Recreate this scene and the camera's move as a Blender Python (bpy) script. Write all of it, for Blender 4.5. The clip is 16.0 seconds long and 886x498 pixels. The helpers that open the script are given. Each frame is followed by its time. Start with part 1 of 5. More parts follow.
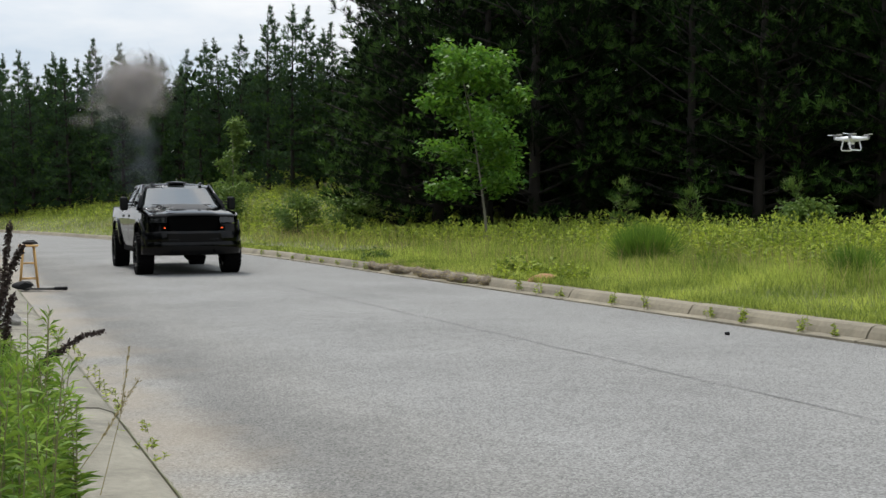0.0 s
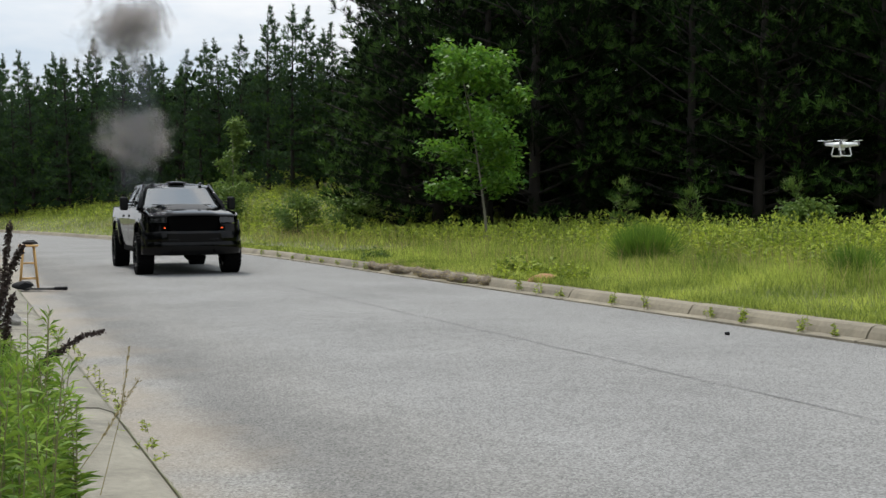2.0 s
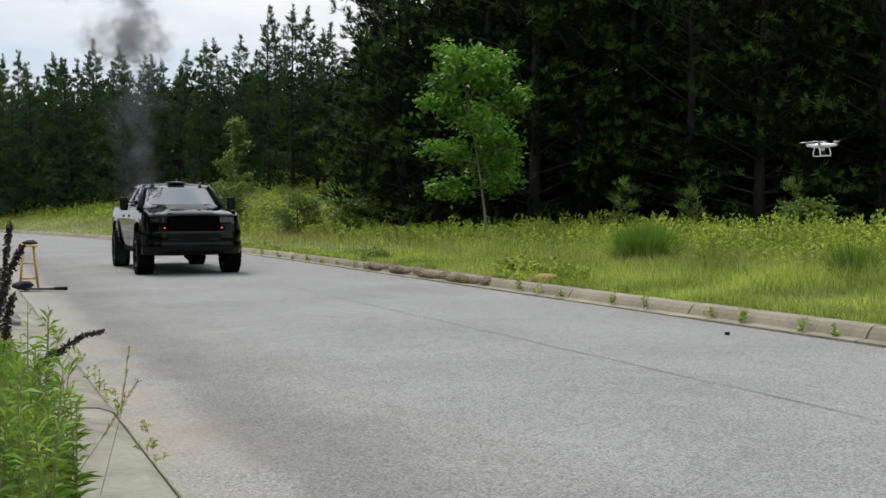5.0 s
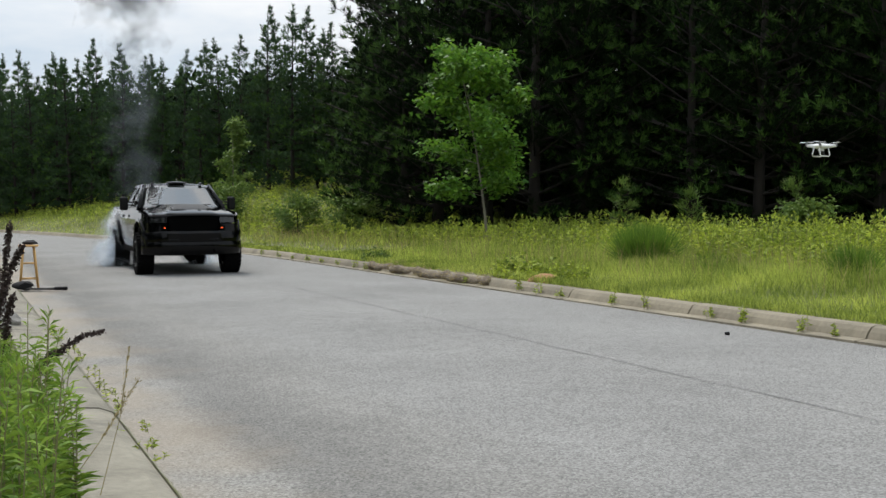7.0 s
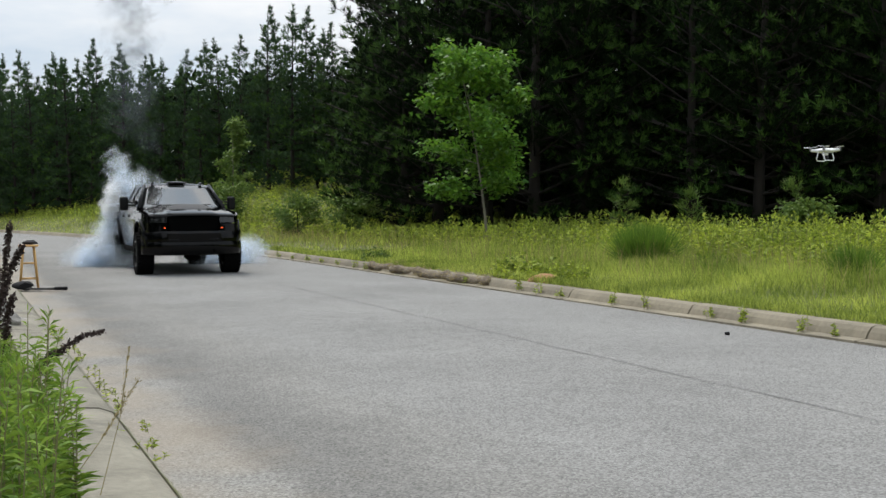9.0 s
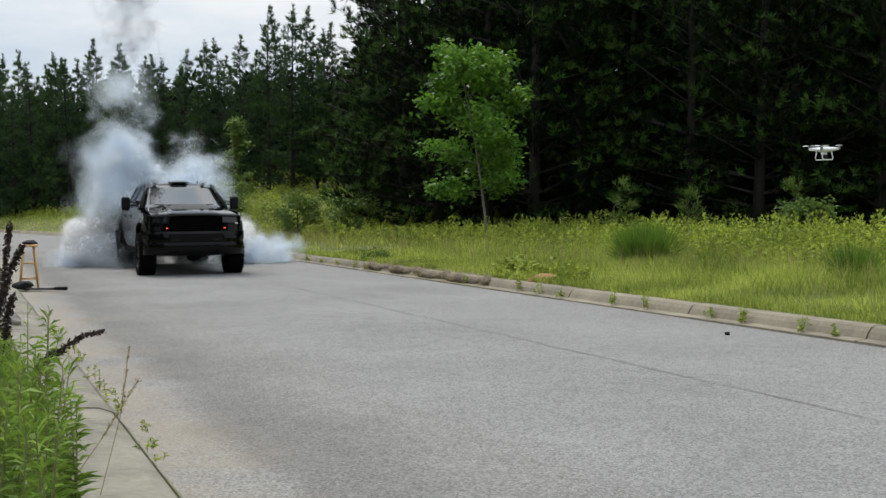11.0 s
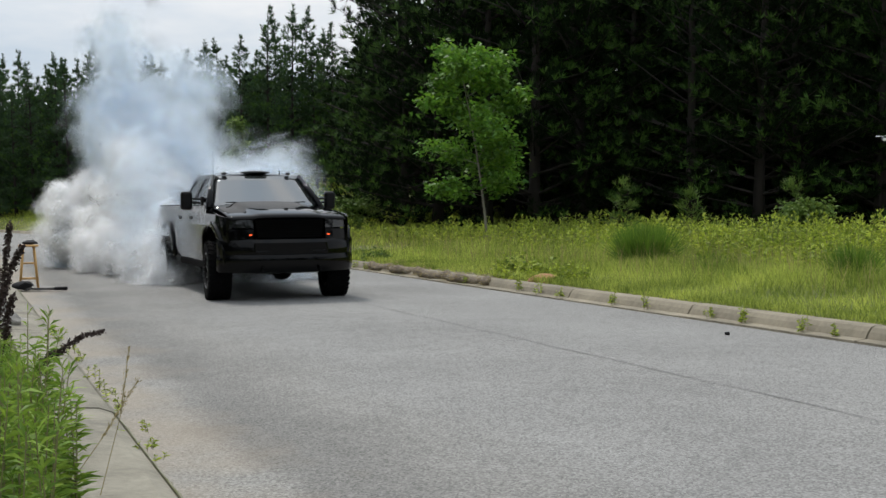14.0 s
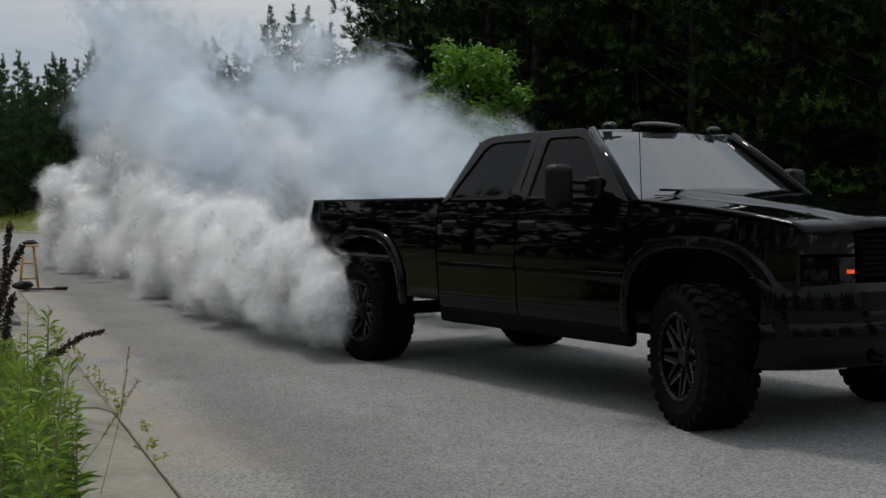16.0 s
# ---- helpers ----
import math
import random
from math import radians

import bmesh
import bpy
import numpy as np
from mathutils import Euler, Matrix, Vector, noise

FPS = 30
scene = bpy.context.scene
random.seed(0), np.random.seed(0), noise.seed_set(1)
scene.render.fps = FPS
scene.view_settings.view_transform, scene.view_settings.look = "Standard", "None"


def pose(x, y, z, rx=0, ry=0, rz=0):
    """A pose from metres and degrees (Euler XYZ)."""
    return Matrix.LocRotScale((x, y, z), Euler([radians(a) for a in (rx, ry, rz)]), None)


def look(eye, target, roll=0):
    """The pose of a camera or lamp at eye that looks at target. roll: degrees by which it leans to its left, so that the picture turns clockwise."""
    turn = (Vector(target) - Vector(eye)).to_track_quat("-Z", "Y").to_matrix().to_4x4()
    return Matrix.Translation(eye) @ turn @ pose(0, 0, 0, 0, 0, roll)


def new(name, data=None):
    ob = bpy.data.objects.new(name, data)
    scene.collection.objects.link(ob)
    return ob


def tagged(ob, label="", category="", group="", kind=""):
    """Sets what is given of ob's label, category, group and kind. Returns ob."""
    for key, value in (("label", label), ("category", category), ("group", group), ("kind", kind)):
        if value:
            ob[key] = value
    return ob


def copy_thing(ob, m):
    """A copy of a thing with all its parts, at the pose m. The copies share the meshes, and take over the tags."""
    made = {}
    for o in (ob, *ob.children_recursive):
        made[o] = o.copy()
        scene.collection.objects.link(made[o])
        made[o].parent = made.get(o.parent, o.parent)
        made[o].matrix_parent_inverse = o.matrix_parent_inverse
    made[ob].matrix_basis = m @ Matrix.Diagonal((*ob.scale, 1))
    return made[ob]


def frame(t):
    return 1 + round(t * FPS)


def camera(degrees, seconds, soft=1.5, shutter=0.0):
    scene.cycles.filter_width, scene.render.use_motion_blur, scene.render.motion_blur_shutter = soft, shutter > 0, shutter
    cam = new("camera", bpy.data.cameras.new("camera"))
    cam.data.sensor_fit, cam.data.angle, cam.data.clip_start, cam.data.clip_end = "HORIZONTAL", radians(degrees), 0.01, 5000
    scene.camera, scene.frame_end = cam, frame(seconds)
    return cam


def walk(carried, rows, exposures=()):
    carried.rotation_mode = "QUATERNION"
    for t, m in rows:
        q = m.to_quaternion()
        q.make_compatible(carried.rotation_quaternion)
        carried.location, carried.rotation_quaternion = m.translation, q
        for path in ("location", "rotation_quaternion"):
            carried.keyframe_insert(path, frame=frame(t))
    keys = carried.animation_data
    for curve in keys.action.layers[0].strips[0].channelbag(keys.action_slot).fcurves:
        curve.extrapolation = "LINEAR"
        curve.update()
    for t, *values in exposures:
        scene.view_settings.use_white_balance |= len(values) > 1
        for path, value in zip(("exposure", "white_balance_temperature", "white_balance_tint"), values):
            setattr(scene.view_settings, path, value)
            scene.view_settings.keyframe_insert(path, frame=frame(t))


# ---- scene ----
# ---- camera: a tripod on the verge, 1.34 m above the road ----
cam = camera(41.93, 16.0)
EYE = pose(0, 0, 1.3417, 90 - 2.027, 0, 0) @ pose(0, 0, 0, 0, 0, -0.365)
walk(cam, [(0, EYE), (16.0, EYE)],
     exposures=[(0, 0.0), (9.0, 0.0), (11.5, -0.1), (14.0, -0.14), (14.5, -0.16), (15.0, -0.2), (15.5, -0.36), (16.0, -0.80)])

# ---- light: thin overcast ----
world = bpy.data.worlds.new("overcast_sky")
scene.world = world
world.use_nodes = True
wn, wl = world.node_tree.nodes, world.node_tree.links
wn.clear()
sky = wn.new("ShaderNodeTexSky")
sky.sky_type, sky.sun_disc = "NISHITA", False
sky.sun_elevation, sky.sun_rotation = radians(62), radians(-36)
sky.air_density, sky.dust_density, sky.ozone_density = 1.0, 3.0, 1.0
tc = wn.new("ShaderNodeTexCoord")
mp = wn.new("ShaderNodeMapping")
mp.inputs["Scale"].default_value = (1.0, 1.0, 3.4)
cl = wn.new("ShaderNodeTexNoise")
cl.inputs["Scale"].default_value, cl.inputs["Detail"].default_value, cl.inputs["Roughness"].default_value = 3.2, 6.0, 0.55
cr = wn.new("ShaderNodeValToRGB")
cr.color_ramp.elements[0].position, cr.color_ramp.elements[0].color = 0.36, (6.4, 7.5, 8.7, 1)
cr.color_ramp.elements[1].position, cr.color_ramp.elements[1].color = 0.62, (9.8, 10.0, 10.2, 1)
cm = wn.new("ShaderNodeMixRGB")
cm.inputs[0].default_value = 0.9
bg = wn.new("ShaderNodeBackground")
bg.inputs["Strength"].default_value = 0.119
wo = wn.new("ShaderNodeOutputWorld")
wl.new(tc.outputs["Generated"], mp.inputs["Vector"])
wl.new(mp.outputs["Vector"], cl.inputs["Vector"])
wl.new(cl.outputs["Fac"], cr.inputs["Fac"])
wl.new(sky.outputs["Color"], cm.inputs[1])
wl.new(cr.outputs["Color"], cm.inputs[2])
# an overcast dome: paler towards the zenith than at the horizon
sz = wn.new("ShaderNodeSeparateXYZ")
zr = wn.new("ShaderNodeMapRange")
zr.inputs["To Min"].default_value, zr.inputs["To Max"].default_value = 0.77, 1.27
zm = wn.new("ShaderNodeVectorMath")
zm.operation = "SCALE"
wl.new(tc.outputs["Generated"], sz.inputs[0])
wl.new(sz.outputs["Z"], zr.inputs["Value"])
wl.new(cm.outputs["Color"], zm.inputs[0])
wl.new(zr.outputs["Result"], zm.inputs["Scale"])
wl.new(zm.outputs["Vector"], bg.inputs["Color"])
wl.new(bg.outputs["Background"], wo.inputs["Surface"])

sun = new("sun", bpy.data.lights.new("sun", "SUN"))
sun.data.energy, sun.data.angle, sun.data.color = 2.5, radians(9), (1.0, 0.96, 0.9)
sun.matrix_world = look((-20, 37, 62), (0, 10, 0))


# ---- materials ----
def material(name, base, rough=0.6, metal=0.0, var=0.25, scale=8.0, bump=0.0, bump_scale=60.0, second=None, coat=0.0,
             translucent=0.0, island=0.0, stretch=(1, 1, 1), spec=0.5, objrand=0.0):
    """A surface with two scales of colour variation, optional relief, and per-piece variation."""
    m = bpy.data.materials.new(name)
    m.use_nodes = True
    n, l = m.node_tree.nodes, m.node_tree.links
    p = n["Principled BSDF"]
    p.inputs["Roughness"].default_value, p.inputs["Metallic"].default_value = rough, metal
    p.inputs["Specular IOR Level"].default_value = spec
    p.inputs["Coat Weight"].default_value, p.inputs["Coat Roughness"].default_value, p.inputs["Coat IOR"].default_value = coat, 0.03, 1.29
    co = n.new("ShaderNodeTexCoord")
    ma = n.new("ShaderNodeMapping")
    ma.inputs["Scale"].default_value = stretch
    l.new(co.outputs["Object"], ma.inputs["Vector"])
    a, b = n.new("ShaderNodeTexNoise"), n.new("ShaderNodeTexNoise")
    a.inputs["Scale"].default_value, a.inputs["Detail"].default_value = scale, 4
    b.inputs["Scale"].default_value, b.inputs["Detail"].default_value = scale * 9, 3
    for t in (a, b):
        l.new(ma.outputs["Vector"], t.inputs["Vector"])
    add = n.new("ShaderNodeMath")
    add.operation = "MULTIPLY_ADD"
    add.inputs[1].default_value = 0.5
    l.new(b.outputs["Fac"], add.inputs[0])
    l.new(a.outputs["Fac"], add.inputs[2])
    ramp = n.new("ShaderNodeValToRGB")
    lo = [c * (1 - var) for c in base]
    hi = [min(1, c * (1 + var)) for c in (second or base)]
    ramp.color_ramp.elements[0].position, ramp.color_ramp.elements[0].color = 0.45, (*lo, 1)
    ramp.color_ramp.elements[1].position, ramp.color_ramp.elements[1].color = 1.05, (*hi, 1)
    l.new(add.outputs[0], ramp.inputs["Fac"])
    colour = ramp.outputs["Color"]
    if island or objrand:
        src = n.new("ShaderNodeNewGeometry").outputs["Random Per Island"] if island else n.new("ShaderNodeObjectInfo").outputs["Random"]
        k = island or objrand
        mr = n.new("ShaderNodeMapRange")
        mr.inputs["To Min"].default_value, mr.inputs["To Max"].default_value = 1 - k, 1 + k
        l.new(src, mr.inputs["Value"])
        hs = n.new("ShaderNodeHueSaturation")
        l.new(mr.outputs["Result"], hs.inputs["Value"])
        l.new(colour, hs.inputs["Color"])
        if island:
            hr = n.new("ShaderNodeMapRange")
            hr.inputs["To Min"].default_value, hr.inputs["To Max"].default_value = 0.515, 0.485
            l.new(src, hr.inputs["Value"])
            l.new(hr.outputs["Result"], hs.inputs["Hue"])
        colour = hs.outputs["Color"]
    l.new(colour, p.inputs["Base Color"])
    if bump:
        bn = n.new("ShaderNodeTexNoise")
        bn.inputs["Scale"].default_value, bn.inputs["Detail"].default_value = bump_scale, 5
        l.new(ma.outputs["Vector"], bn.inputs["Vector"])
        bu = n.new("ShaderNodeBump")
        bu.inputs["Strength"].default_value, bu.inputs["Distance"].default_value = bump, 0.02
        l.new(bn.outputs["Fac"], bu.inputs["Height"])
        l.new(bu.outputs["Normal"], p.inputs["Normal"])
    if translucent:
        tr = n.new("ShaderNodeBsdfTranslucent")
        l.new(colour, tr.inputs["Color"])
        mx = n.new("ShaderNodeMixShader")
        mx.inputs[0].default_value = translucent
        l.new(p.outputs[0], mx.inputs[1])
        l.new(tr.outputs[0], mx.inputs[2])
        l.new(mx.outputs[0], n["Material Output"].inputs["Surface"])
    return m


def glow(name, colour, strength):
    m = bpy.data.materials.new(name)
    m.use_nodes = True
    p = m.node_tree.nodes["Principled BSDF"]
    p.inputs["Base Color"].default_value = (*colour, 1)
    p.inputs["Emission Color"].default_value, p.inputs["Emission Strength"].default_value = (*colour, 1), strength
    return m


def tinted_glass(name, clear, ior, tint):
    """Window glass: a mirror-like outer face over a tinted see-through body."""
    m = bpy.data.materials.new(name)
    m.use_nodes = True
    n, l = m.node_tree.nodes, m.node_tree.links
    p = n["Principled BSDF"]
    p.inputs["Base Color"].default_value, p.inputs["Roughness"].default_value = (*tint, 1), 0.02
    p.inputs["IOR"].default_value = ior
    t = n.new("ShaderNodeBsdfTransparent")
    t.inputs["Color"].default_value = (0.75, 0.8, 0.78, 1)
    mx = n.new("ShaderNodeMixShader")
    mx.inputs[0].default_value = clear
    l.new(p.outputs[0], mx.inputs[1])
    l.new(t.outputs[0], mx.inputs[2])
    l.new(mx.outputs[0], n["Material Output"].inputs["Surface"])
    return m


M = {}
M["concrete"] = material("concrete", (0.215, 0.19, 0.14), 0.9, var=0.3, scale=1.7, bump=0.35, bump_scale=70, objrand=0.1)
M["concrete_left"] = material("concrete_weathered", (0.215, 0.20, 0.16), 0.9, var=0.35, scale=2.2, bump=0.4, bump_scale=60, objrand=0.06)
M["soil"] = material("soil", (0.12, 0.10, 0.055), 0.95, var=0.4, scale=0.6, bump=0.6, bump_scale=12, second=(0.13, 0.15, 0.05))
M["clay"] = material("clay", (0.34, 0.19, 0.09), 0.95, var=0.3, scale=3, bump=0.5, bump_scale=30)
M["grass"] = material("grass_blades", (0.155, 0.275, 0.035), 0.6, var=0.45, scale=0.8, second=(0.37, 0.42, 0.09), translucent=0.35, island=0.45, spec=0.2)
M["straw"] = material("dry_grass", (0.34, 0.28, 0.13), 0.7, var=0.3, scale=1.0, translucent=0.3, island=0.3, spec=0.2)
M["tuft"] = material("dark_tuft_grass", (0.13, 0.23, 0.03), 0.6, var=0.3, scale=2, translucent=0.3, island=0.3, spec=0.2)
M["weed"] = material("weed_leaves", (0.17, 0.27, 0.03), 0.55, var=0.35, scale=0.5, second=(0.34, 0.41, 0.055), translucent=0.35, island=0.48, spec=0.3)
M["stalk"] = material("weed_stalks", (0.16, 0.15, 0.06), 0.7, var=0.3, scale=3)
# near needles almost black: the wood's inner shade is put into their colour
M["needle"] = material("shaded_pine_needles", (0.0032, 0.0095, 0.0022), 0.85, var=0.35, scale=0.5, second=(0.008, 0.019, 0.0042), translucent=0.12, island=0.3, spec=0.12)
# unshaded copy of the needle green for the far line, paler and bluer
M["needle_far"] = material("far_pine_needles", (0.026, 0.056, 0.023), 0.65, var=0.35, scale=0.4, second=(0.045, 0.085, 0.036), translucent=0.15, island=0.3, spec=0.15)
# limb tips paler: the light they catch is put into this colour
M["needle_tip"] = material("lit_pine_tips", (0.026, 0.062, 0.011), 0.65, var=0.45, scale=0.25, second=(0.055, 0.112, 0.021), translucent=0.2, island=0.3, spec=0.15)
M["bark"] = material("pine_bark", (0.018, 0.014, 0.011), 0.95, var=0.35, scale=4, bump=0.8, bump_scale=25, stretch=(1, 1, 0.25))
M["bark_pale"] = material("pale_bark", (0.19, 0.175, 0.14), 0.9, var=0.3, scale=6, bump=0.4, bump_scale=40)
M["leaf"] = material("broad_leaves", (0.05, 0.14, 0.014), 0.5, var=0.4, scale=1.0, second=(0.12, 0.25, 0.026), translucent=0.4, island=0.3, spec=0.35)
M["shrub"] = material("shrub_leaves", (0.075, 0.15, 0.022), 0.55, var=0.35, scale=1.0, second=(0.14, 0.21, 0.045), translucent=0.35, island=0.3, spec=0.3)
M["nearleaf"] = material("goldenrod_leaves", (0.11, 0.205, 0.024), 0.5, var=0.3, scale=4, second=(0.20, 0.31, 0.045), translucent=0.4, island=0.3, spec=0.2)
M["dock"] = material("dry_dock_seed", (0.045, 0.028, 0.024), 0.85, var=0.4, scale=30, island=0.3)
M["rock"] = material("rubble_stone", (0.26, 0.25, 0.23), 0.9, var=0.35, scale=6, bump=0.7, bump_scale=30, objrand=0.2)
M["wattle"] = material("straw_wattle", (0.18, 0.148, 0.108), 0.95, var=0.45, scale=12, bump=1.0, bump_scale=90, stretch=(1, 1, 1))
M["paint"] = material("black_paint", (0.0012, 0.0012, 0.0014), 0.35, var=0.1, scale=3, coat=1.0, spec=0.0)
M["plastic"] = material("black_plastic", (0.003, 0.003, 0.0033), 0.5, var=0.2, scale=20, bump=0.1, bump_scale=200, spec=0.2)
M["grille"] = material("black_mesh", (0.002, 0.002, 0.002), 0.7, var=0.2, scale=20, spec=0.05)
M["rubber"] = material("tyre_rubber", (0.0035, 0.0035, 0.0037), 0.85, var=0.3, scale=12, bump=0.2, bump_scale=120, spec=0.08)
M["rim"] = material("black_alloy", (0.0025, 0.0025, 0.0028), 0.3, metal=0.0, var=0.1, scale=8, coat=0.25, spec=0.15)
M["milled"] = material("milled_alloy", (0.24, 0.24, 0.25), 0.4, metal=1.0, var=0.15, scale=20)
M["chassis"] = material("chassis_steel", (0.005, 0.005, 0.005), 0.8, metal=0.0, var=0.3, scale=10, spec=0.05)
M["lamp_glass"] = tinted_glass("smoked_lamp_glass", 0.05, 1.6, (0.014, 0.014, 0.015))
M["windshield"] = tinted_glass("windshield_glass", 0.12, 3.2, (0.02, 0.024, 0.024))
M["side_glass"] = tinted_glass("dark_tinted_glass", 0.05, 1.2, (0.006, 0.006, 0.007))
M["interior"] = material("dark_interior", (0.02, 0.02, 0.02), 0.8, var=0.2, scale=8)
M["amber"] = glow("amber_lamp", (1.0, 0.10, 0.02), 1.0)
M["white"] = material("white_plastic", (0.82, 0.82, 0.83), 0.35, var=0.05, scale=10)
M["dark_lens"] = material("lens_black", (0.01, 0.01, 0.012), 0.15, var=0.1, scale=10)
M["wood"] = material("stool_wood", (0.50, 0.29, 0.09), 0.45, var=0.25, scale=6, stretch=(1, 1, 0.15), coat=0.2)
M["cloth"] = material("black_nylon", (0.014, 0.014, 0.016), 0.85, var=0.3, scale=30)
M["rust"] = material("rusty_iron", (0.16, 0.075, 0.045), 0.8, var=0.4, scale=14, bump=0.3, bump_scale=80)


def smoke_film(name, colour, cover, grain=2.2):
    """Soft films of smoke: see-through, thinning out to their rims and in drifts, scattering light to both sides."""
    m = bpy.data.materials.new(name)
    m.use_nodes = True
    n, l = m.node_tree.nodes, m.node_tree.links
    n.remove(n["Principled BSDF"])
    d, t, c = n.new("ShaderNodeBsdfDiffuse"), n.new("ShaderNodeBsdfTranslucent"), n.new("ShaderNodeBsdfTransparent")
    d.inputs["Color"].default_value = t.inputs["Color"].default_value = (*colour, 1)
    a, b = n.new("ShaderNodeMixShader"), n.new("ShaderNodeMixShader")
    a.inputs[0].default_value = 0.5
    uv, dist = n.new("ShaderNodeUVMap"), n.new("ShaderNodeVectorMath")
    dist.operation = "DISTANCE"
    dist.inputs[1].default_value = (0.5, 0.5, 0)
    l.new(uv.outputs["UV"], dist.inputs[0])
    rim = n.new("ShaderNodeMapRange")
    rim.interpolation_type = "SMOOTHSTEP"
    rim.inputs["From Min"].default_value, rim.inputs["From Max"].default_value = 0.05, 0.35
    rim.inputs["To Min"].default_value, rim.inputs["To Max"].default_value = cover, 0.0
    l.new(dist.outputs["Value"], rim.inputs["Value"])
    co, no = n.new("ShaderNodeTexCoord"), n.new("ShaderNodeTexNoise")
    no.inputs["Scale"].default_value, no.inputs["Detail"].default_value = grain, 3
    l.new(co.outputs["Object"], no.inputs["Vector"])
    dr = n.new("ShaderNodeMapRange")
    dr.inputs["From Min"].default_value, dr.inputs["From Max"].default_value = 0.26, 0.60
    l.new(no.outputs["Fac"], dr.inputs["Value"])
    mu = n.new("ShaderNodeMath")
    mu.operation = "MULTIPLY"
    l.new(rim.outputs["Result"], mu.inputs[0])
    l.new(dr.outputs["Result"], mu.inputs[1])
    l.new(mu.outputs[0], b.inputs[0])
    l.new(d.outputs[0], a.inputs[1])
    l.new(t.outputs[0], a.inputs[2])
    l.new(c.outputs[0], b.inputs[1])
    l.new(a.outputs[0], b.inputs[2])
    l.new(b.outputs[0], n["Material Output"].inputs["Surface"])
    return m


M["smoke"] = smoke_film("tyre_smoke_film", (0.997, 0.998, 1.0), 0.28)
M["smoke_thin"] = smoke_film("thin_smoke_film", (0.86, 0.93, 1.0), 0.19, 1.3)
M["soot"] = smoke_film("soot_film", (0.50, 0.47, 0.455), 0.19, 1.8)
M["soot_thin"] = smoke_film("faint_soot_film", (0.19, 0.21, 0.24), 0.065, 1.6)
scene.cycles.transparent_max_bounces = 400
scene.cycles.max_bounces, scene.cycles.diffuse_bounces, scene.cycles.transmission_bounces = 20, 9, 16


def asphalt():
    """Aged light-grey asphalt: fine aggregate, worn lanes, pale dusty gutter and patches."""
    m = material("asphalt", (0.215, 0.213, 0.208), 0.85, var=0.16, scale=0.45, bump=0.5, bump_scale=110, spec=0.3)
    n, l = m.node_tree.nodes, m.node_tree.links
    p = n["Principled BSDF"]
    old = p.inputs["Base Color"].links[0].from_socket
    co = n.new("ShaderNodeTexCoord")
    vo = n.new("ShaderNodeTexVoronoi")
    vo.inputs["Scale"].default_value = 85
    l.new(co.outputs["Object"], vo.inputs["Vector"])
    vr = n.new("ShaderNodeValToRGB")
    vr.color_ramp.elements[0].color, vr.color_ramp.elements[1].color = (0.36, 0.36, 0.36, 1), (1.6, 1.6, 1.57, 1)
    l.new(vo.outputs["Color"], vr.inputs["Fac"])
    mu = n.new("ShaderNodeMixRGB")
    mu.blend_type, mu.inputs[0].default_value = "MULTIPLY", 0.8
    l.new(old, mu.inputs[1])
    l.new(vr.outputs["Color"], mu.inputs[2])
    # dust stains, sandy brown, near the gutter (the across-road coordinate is stored as U)
    uv = n.new("ShaderNodeUVMap")
    sp = n.new("ShaderNodeSeparateXYZ")
    l.new(uv.outputs["UV"], sp.inputs[0])
    no = n.new("ShaderNodeTexNoise")
    no.inputs["Scale"].default_value, no.inputs["Detail"].default_value = 0.8, 5
    l.new(co.outputs["Object"], no.inputs["Vector"])
    mr = n.new("ShaderNodeMapRange")
    mr.inputs["From Min"].default_value, mr.inputs["From Max"].default_value = 0.0, 0.22
    mr.inputs["To Min"].default_value, mr.inputs["To Max"].default_value = 0.42, -0.2
    l.new(sp.outputs["X"], mr.inputs["Value"])
    ad = n.new("ShaderNodeMath")
    l.new(mr.outputs["Result"], ad.inputs[0])
    l.new(no.outputs["Fac"], ad.inputs[1])
    rr = n.new("ShaderNodeValToRGB")
    rr.color_ramp.elements[0].position, rr.color_ramp.elements[1].position = 0.62, 0.86
    rr.color_ramp.elements[0].color, rr.color_ramp.elements[1].color = (0, 0, 0, 1), (0.5, 0.5, 0.5, 1)
    l.new(ad.outputs[0], rr.inputs["Fac"])
    m2 = n.new("ShaderNodeMixRGB")
    m2.inputs[2].default_value = (0.30, 0.255, 0.20, 1)
    l.new(rr.outputs["Color"], m2.inputs[0])
    l.new(mu.outputs["Color"], m2.inputs[1])
    # pale dusty strip along the gutter, then a darker worn band
    wv = n.new("ShaderNodeValToRGB")
    e = wv.color_ramp.elements
    e[0].position, e[0].color = 0.118, (1.10, 1.085, 1.05, 1)
    e[1].position, e[1].color = 0.36, (1.06, 1.06, 1.06, 1)
    for at, c in ((0.150, 0.80), (0.20, 0.84), (0.26, 1.0)):
        k = wv.color_ramp.elements.new(at)
        k.color = (c, c * 0.99, c * 0.97, 1)
    wob = n.new("ShaderNodeMath")
    wob.operation = "MULTIPLY_ADD"
    wob.inputs[1].default_value = 0.12
    l.new(no.outputs["Fac"], wob.inputs[0])
    l.new(sp.outputs["X"], wob.inputs[2])
    l.new(wob.outputs[0], wv.inputs["Fac"])
    m3 = n.new("ShaderNodeMixRGB")
    m3.blend_type, m3.inputs[0].default_value = "MULTIPLY", 1.0
    l.new(m2.outputs["Color"], m3.inputs[1])
    l.new(wv.outputs["Color"], m3.inputs[2])
    l.new(m3.outputs["Color"], p.inputs["Base Color"])
    return m


M["asphalt"] = asphalt()
